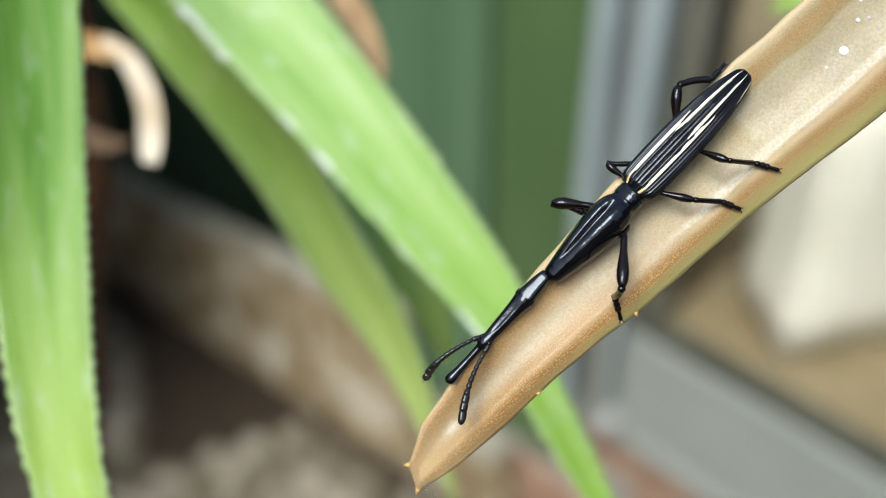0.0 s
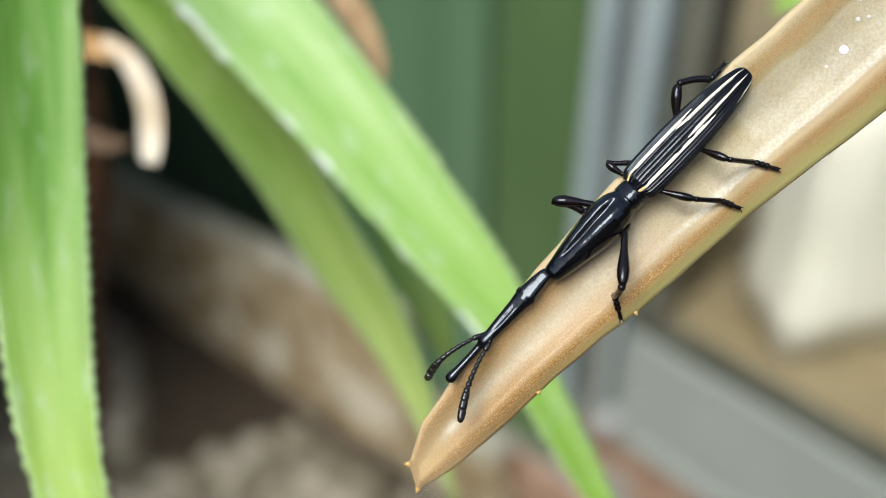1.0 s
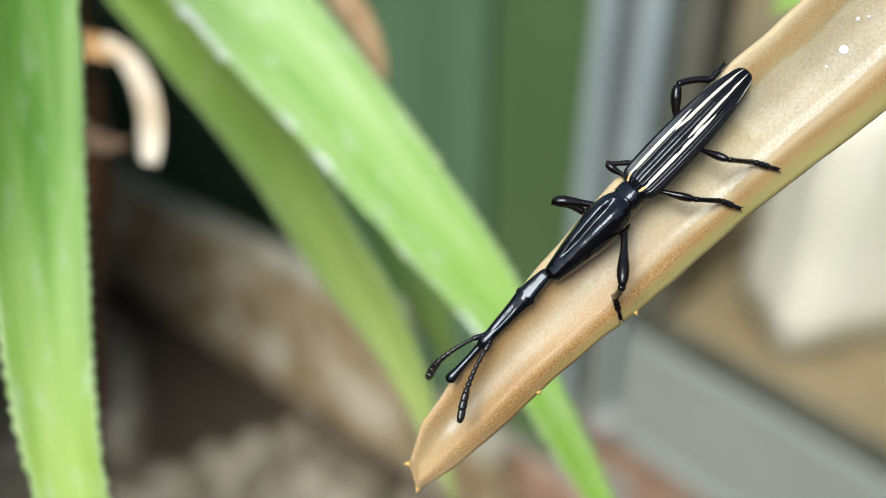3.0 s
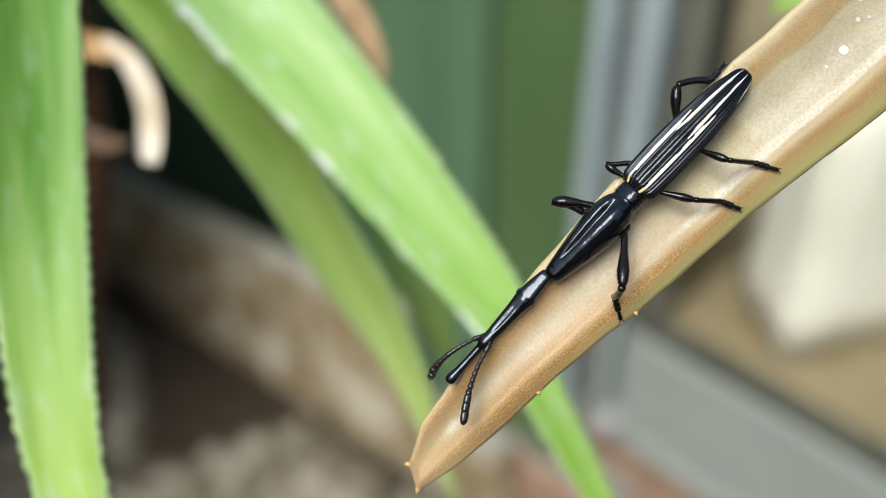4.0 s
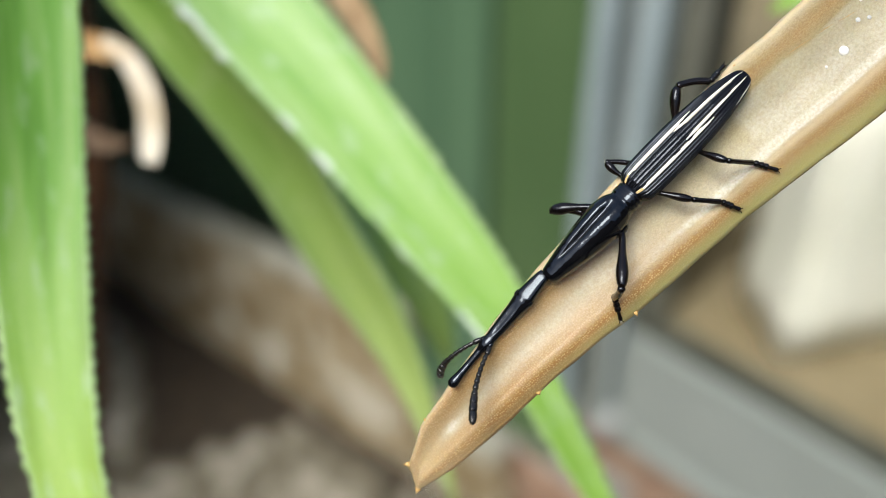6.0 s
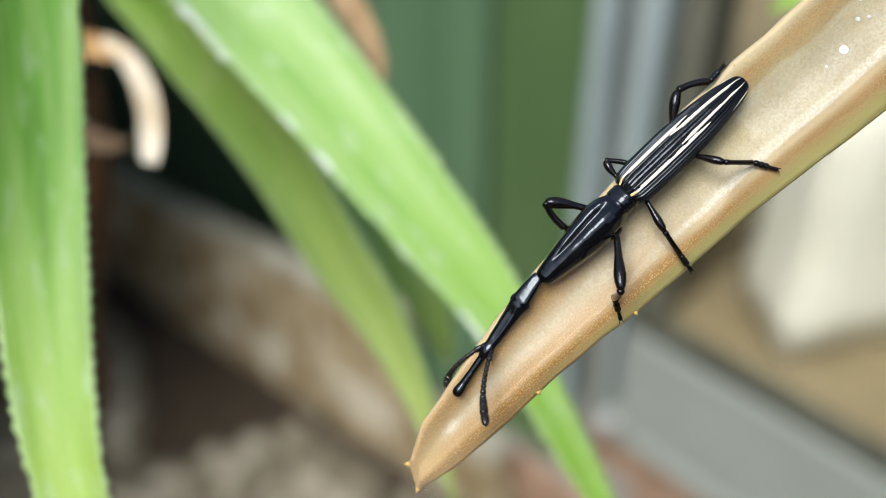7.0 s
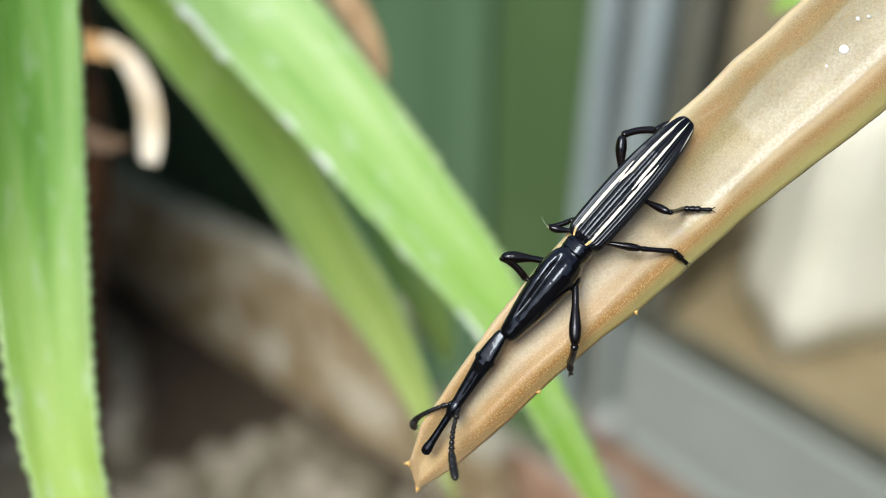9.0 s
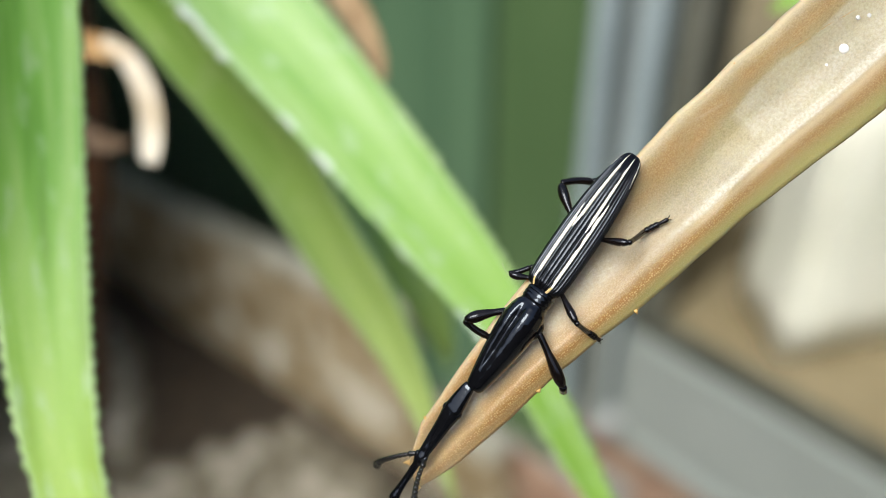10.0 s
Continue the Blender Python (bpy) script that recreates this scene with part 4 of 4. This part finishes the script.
# leaf's rise in the breeze: seconds, mm
SWAY = [(0, -0.059), (0.5, 0.0), (1, 0.0), (1.5, -0.039), (2, 0.02), (2.5, 0.02), (3.3, 0.0), (4, -0.02), (4.5, 0.039), (5, 0.216), (5.25, 0.039), (5.5, -0.098), (5.8, -0.039), (6.3, 0.0), (7, 0.0), (7.5, -0.039), (8, 0.079), (8.5, 0.0), (9, 0.039), (9.5, -0.059), (10, 0.118)]
# seconds; wing-case joint on the leaf in mm; headings of wing cases, thorax and head; droop of the head
BODY_REST = [
    (0, 24.95, 5.40, 182.0, 185.3, 186.2, 3),
    (1, 25.02, 5.41, 181.9, 185.3, 186.5, 2),
    (2.5, 25.00, 5.40, 181.9, 185.3, 186.5, 2),
    (4, 24.98, 5.37, 182.0, 185.3, 186.5, 2),
    (4.5, 24.99, 5.38, 181.9, 185.3, 186.5, 2),
    (5, 25.08, 5.37, 181.9, 185.1, 186.5, 6),
    (5.5, 24.93, 5.37, 182.1, 185.3, 186.6, 5),
    (5.7, 24.95, 5.40, 182.0, 185.3, 187.0, 4),
    (6.8, 24.53, 5.58, 179.7, 184.6, 191.4, 8),
    (7, 24.42, 5.57, 179.5, 185.0, 192.3, 16),
    (7.2, 24.10, 5.62, 178.9, 184.6, 192.0, 16),
    (7.5, 23.84, 5.68, 178.8, 185.9, 192.6, 15),
]
BODY_WALK = [
    (7.7, 23.48, 5.68, 178.4, 186.3, 192.8, 17),
    (8, 22.86, 5.54, 179.8, 187.0, 194.4, 18),
    (8.2, 22.50, 5.60, 179.3, 186.5, 193.6, 19),
    (8.4, 22.21, 5.55, 179.7, 186.3, 191.7, 21),
    (8.5, 21.94, 5.41, 180.3, 185.7, 190.5, 23),
    (8.6, 21.61, 5.39, 180.6, 186.5, 191.2, 23),
    (8.8, 20.88, 5.37, 181.2, 187.7, 191.7, 21),
    (9, 19.85, 5.09, 184.5, 190.8, 194.0, 23),
    (9.3, 19.22, 5.01, 184.3, 189.4, 192.2, 22),
    (9.4, 16.07, 4.36, 194.4, 198.9, 199.0, 26),
    (9.6, 16.24, 4.49, 193.8, 198.0, 196.5, 28),
    (9.8, 15.88, 4.39, 192.3, 195.8, 194.2, 25),
    (10, 15.63, 4.41, 191.2, 194.4, 192.8, 22),
]
BODY = BODY_REST + BODY_WALK
# seconds; turn and droop of the antenna on the rim's side, then of the other
ANTENNA_REST = [
    (0, -23, 14, 29, 4),
    (0.5, -22, 12, 26, 2),
    (1, -22, 13, 28, 6),
    (2.5, -23, 12, 26, 4),
    (4, -24, 6, 29, 0),
    (5, -22, 9, 25, 0),
    (5.6, -26, -5, 33, 19),
    (6.8, -31, -14, 47, 26),
    (7.2, -19, -18, 43, 27),
    (7.6, -32, -19, 39, 22),
]
ANTENNA_WALK = [
    (8, -39, -16, 51, 30),
    (8.2, -36, -21, 53, 31),
    (8.4, -40, -18, 35, 30),
    (8.6, -41, -25, 41, 34),
    (8.8, -45, -35, 43, 35),
    (9, -40, -20, 51, 36),
    (9.3, -39, -23, 62, 36),
    (9.4, -59, -7, 82, 57),
    (9.6, -39, -12, 65, 53),
    (9.8, -41, -8, 53, 56),
    (10, -46, -14, 55, 50),
]
ANTENNA = ANTENNA_REST + ANTENNA_WALK
# seconds; ankle and claw on the leaf in mm
FORE_RIDGE = [
    (0, 19.25, 0.45, 0.55, 18.46, -1.43, -0.45),
    (8.2, 19.17, 0.37, 0.55, 18.39, -1.50, -0.45),
    (8.3, 17.87, 0.59, 0.9, 16.56, -1.24, -0.2),
    (8.4, 16.22, 0.66, 0.6, 14.68, -0.67, -0.4),
    (8.6, 14.05, -0.27, -0.2, 12.38, -2.33, -1.6),
    (8.8, 14.16, -0.42, -0.4, 13.03, -1.82, -1.4),
    (9.0, 13.90, -1.01, -0.4, 13.47, -1.82, -1.2),
    (9.3, 13.94, -0.96, -0.4, 13.68, -1.83, -1.2),
    (9.4, 12.25, -2.45, -1.6, 13.00, -0.75, -3.0),
    (10, 12.15, -2.55, -1.6, 12.90, -0.80, -3.0),
]
MID_RIDGE = [
    (0, 29.09, 0.42, 0.6, 30.04, -1.34, -0.2),
    (6.6, 29.05, 0.38, 0.6, 30.00, -1.38, -0.2),
    (6.8, 26.59, 0.33, 0.9, 27.27, -1.58, 0.5),
    (7.0, 24.51, -0.51, 0.5, 24.46, -2.28, -0.3),
    (7.2, 24.28, -0.07, 0.5, 24.27, -1.61, -0.3),
    (9.3, 24.28, 0.04, 0.5, 24.60, -1.47, -0.3),
    (9.4, 21.24, 0.51, 0.7, 22.62, -0.65, 0.3),
    (9.6, 20.72, 0.60, 1.0, 22.03, -0.91, 0.6),
    (9.7, 17.66, -0.50, 0.9, 18.46, -1.79, 0.4),
    (9.8, 16.29, -0.43, 0.3, 16.28, -2.13, -0.6),
    (10, 16.15, -0.29, 0.3, 16.49, -1.61, -0.6),
]
HIND_RIDGE = [
    (0, 32.53, 0.87, 0.7, 33.63, -0.79, 0.2),
    (8.5, 32.46, 0.91, 0.7, 33.59, -0.84, 0.2),
    (8.6, 32.06, 1.14, 0.8, 33.54, -0.26, 0.5),
    (8.8, 30.03, 1.48, 0.9, 31.84, 0.52, 0.5),
    (9.0, 26.84, 1.65, 0.3, 28.24, 0.30, 0.2),
    (9.3, 26.80, 1.72, 0.3, 28.19, 0.36, 0.2),
    (9.4, 23.76, 2.32, 0.3, 25.72, 1.83, 0.2),
    (10, 23.71, 2.26, 0.3, 25.55, 1.76, 0.2),
]
FORE_RIM = [
    (0, 21.67, 6.09, -0.1, 22.56, 5.82, -1.0),
    (6.5, 21.63, 6.05, -0.1, 22.52, 5.77, -1.0),
    (6.8, 20.43, 6.22, 0.1, 21.19, 5.67, -0.7),
    (7.0, 19.89, 6.12, 0.2, 20.49, 5.61, -0.7),
    (7.2, 19.13, 6.09, 0.2, 19.30, 5.37, -0.6),
    (7.4, 17.71, 5.54, 0, 16.52, 5.22, -0.8),
    (7.7, 17.50, 5.52, -0.1, 18.03, 4.66, -1),
    (8, 17.14, 4.95, -0.1, 17.82, 4.02, -1),
    (8.8, 16.79, 5.09, -0.1, 17.60, 4.07, -1),
    (9.0, 15.51, 5.31, -0.1, 15.96, 4.55, -1.0),
    (9.3, 15.19, 5.36, -0.1, 15.72, 4.53, -1.0),
    (9.4, 11.25, 3.81, -0.1, 11.83, 3.18, -1),
    (10, 10.98, 3.74, -0.1, 11.61, 3.06, -1),
]
MID_RIM = [
    (0, 26.17, 6.60, 0.2, 26.68, 5.83, -0.7),
    (6.8, 26.13, 6.67, 0.2, 26.64, 5.79, -0.7),
    (8.2, 25.67, 6.75, 0.2, 26.10, 5.78, -0.7),
    (8.3, 25.17, 7.05, 0.8, 26.12, 7.94, 0.6),
    (8.4, 24.39, 7.17, 1.0, 25.38, 8.45, 0.8),
    (8.6, 21.22, 7.77, 0.8, 21.19, 8.86, 0.6),
    (8.8, 20.72, 6.40, 0.2, 21.78, 6.02, -0.7),
    (9.0, 20.41, 6.29, 0.2, 21.27, 5.76, -0.7),
    (9.3, 20.23, 6.21, 0.2, 21.21, 5.69, -0.7),
    (9.4, 16.67, 5.76, 0.2, 17.23, 5.13, -0.7),
    (10, 16.17, 5.68, 0.2, 16.82, 4.96, -0.7),
]
HIND_RIM = [
    (0, 34.20, 7.10, 0.5, 35.75, 7.22, -0.1),
    (7.45, 34.02, 7.02, 0.5, 35.82, 7.18, -0.1),
    (7.7, 31.79, 7.26, 0.9, 33.52, 8.83, 0.9),
    (7.8, 31.09, 7.18, 0.9, 32.65, 7.93, 0.6),
    (8.0, 30.20, 7.18, 0.4, 31.72, 6.81, -0.4),
    (8.8, 29.81, 6.97, 0.4, 31.22, 6.49, -0.4),
    (9.0, 29.00, 7.00, 0.4, 30.44, 6.69, -0.4),
    (9.3, 28.57, 6.99, 0.4, 30.07, 6.62, -0.4),
    (9.4, 24.12, 7.62, -1.2, 25.45, 6.90, -1.6),
    (10, 23.58, 7.14, -1.2, 24.93, 6.51, -1.6),
]
STEPS = {"fore_ridge": FORE_RIDGE, "mid_ridge": MID_RIDGE, "hind_ridge": HIND_RIDGE, "fore_rim": FORE_RIM, "mid_rim": MID_RIM, "hind_rim": HIND_RIM}
RIDE, ROLL = 1.30, 21.0


def aimed(origin, target, up):
    """A pose at origin whose x axis points to target and whose z axis leans to up."""
    x = (target - origin).normalized()
    y = up.cross(x).normalized()
    m = Matrix((x, y, x.cross(y))).transposed().to_4x4()
    m.translation = origin
    return m


def leaf_pose(t):
    (rise,) = ease(t, SWAY)
    return Matrix.Translation(LEAF_TIP + Vector((0, 0.61566, 0.78801)) * rise * MM) @ LEAF_AXES


def body_pose(t):
    x, y, turn, *_ = ease(t, BODY)
    return pose(x * MM, (y - 0.16) * MM, RIDE * MM, 0, 0, turn) @ pose(0, 0, 0, ROLL, 0, 0)


def thorax_pose(t):
    _, _, turn, chest, *_ = ease(t, BODY)
    return pose(0, 0, -0.05 * MM, 0, 2.0, chest - turn - 3.2)


def chest_pose(t):
    """The thorax, rolled and shifted beyond the wing cases to fit the camera's view."""
    return thorax_pose(t) @ pose(0, 0.24 * MM, -0.04 * MM, 11, 0, 0)


def head_pose(t):
    _, _, turn, _, face, droop = ease(t, BODY)
    m = thorax_pose(t)
    neck = m @ (Vector((PR - 0.15, -0.04, -0.28)) * MM)
    return Matrix.Translation(neck) @ pose(0, 0, 0, 0, min(droop, 9.5) + 1.0, face - turn - 1.7)


def stand(s, y):
    """Height of the leaf's upper face there, less its droop; far below where it has none."""
    v = (lerp(s, RIM) - y) / (lerp(s, RIM) - lerp(s, FOLD))
    return lerp(squared(s, min(v, 1)), TOP) * min(1.0, 0.45 + s / 14) if 0 <= v <= 1.03 else -9.0


def leg_poses(key, t):
    """Poses of thigh, shin and foot that put the foot where it stands."""
    hip, l1, l2, l3, pole = LEGS[key]
    ax, ay, az, cx, cy, cz = ease(t, STEPS[key])
    hip = Vector(hip) * MM
    if "fore" in key:
        hip = chest_pose(t) @ hip
    back = body_pose(t).inverted()
    drop = lambda s: -2.4 * (max(0, 14 - s) / 14) ** 2
    if "ridge" in key:
        az, cz = max(az, stand(ax, ay) + 0.42), max(cz, stand(cx, cy) + 0.25)
    ankle = back @ (Vector((ax, ay, az + drop(ax))) * MM)
    claw = back @ (Vector((cx, cy, cz + drop(cx))) * MM)
    l1, l2 = l1 * MM, l2 * MM
    d = ankle - hip
    reach = min(max(d.length, abs(l1 - l2) * 1.03), (l1 + l2) * 0.995)
    d.normalize()
    a = (l1 * l1 - l2 * l2 + reach * reach) / (2 * reach)
    rise = math.sqrt(max(0, l1 * l1 - a * a))
    p = Vector(pole)
    p = (p - d * p.dot(d)).normalized()
    knee = hip + d * a + p * rise
    ankle = hip + d * reach
    thigh = aimed(hip, knee, p)
    shin = aimed(knee, ankle, p)
    foot = aimed(ankle, claw, back.to_3x3() @ Vector((0.05, 0, 1)))
    inv = thigh.inverted()
    return thigh, inv @ shin, inv @ foot


knee_turn = (body_pose(0) @ leg_poses("mid_rim", 0)[0]).to_3x3().inverted()
knee = Vector((LEGS["mid_rim"][1], 0, 0.1))
bristle(limbs["mid_rim"][0], knee, knee + knee_turn @ Vector((0.64, 0.76, 0.15)) * 1.1)


def motions():
    times = [i / 10 for i in range(101)]
    plant = Matrix.Translation(SECOND_FOOT).inverted()
    walk(dry_leaf, [(t, plant @ leaf_pose(t)) for t in times])
    walk(beetle, [(t, leaf_pose(t) @ body_pose(t)) for t in times])
    walk(pronotum, [(t, chest_pose(t)) for t in times])
    walk(head, [(t, head_pose(t)) for t in times])
    for side, first in ((-1, 0), (1, 2)):
        rows = []
        for t in times:
            v = ease(t, ANTENNA)
            droop = -v[first + 1] * (1.0 if side < 0 else 0.9) - min(ease(t, BODY)[5], 12)
            rows.append((t, head_pose(t) @ pose(6.3 * MM, 0.42 * side * MM, 0.12 * MM, 0, droop, v[first] - (-1 if side < 0 else 17))))
        walk(feelers[side], rows)
    for key in LEGS:
        rows = [leg_poses(key, t) for t in times]
        for i, ob in enumerate(limbs[key]):
            walk(ob, [(t, r[i]) for t, r in zip(times, rows)])


motions()
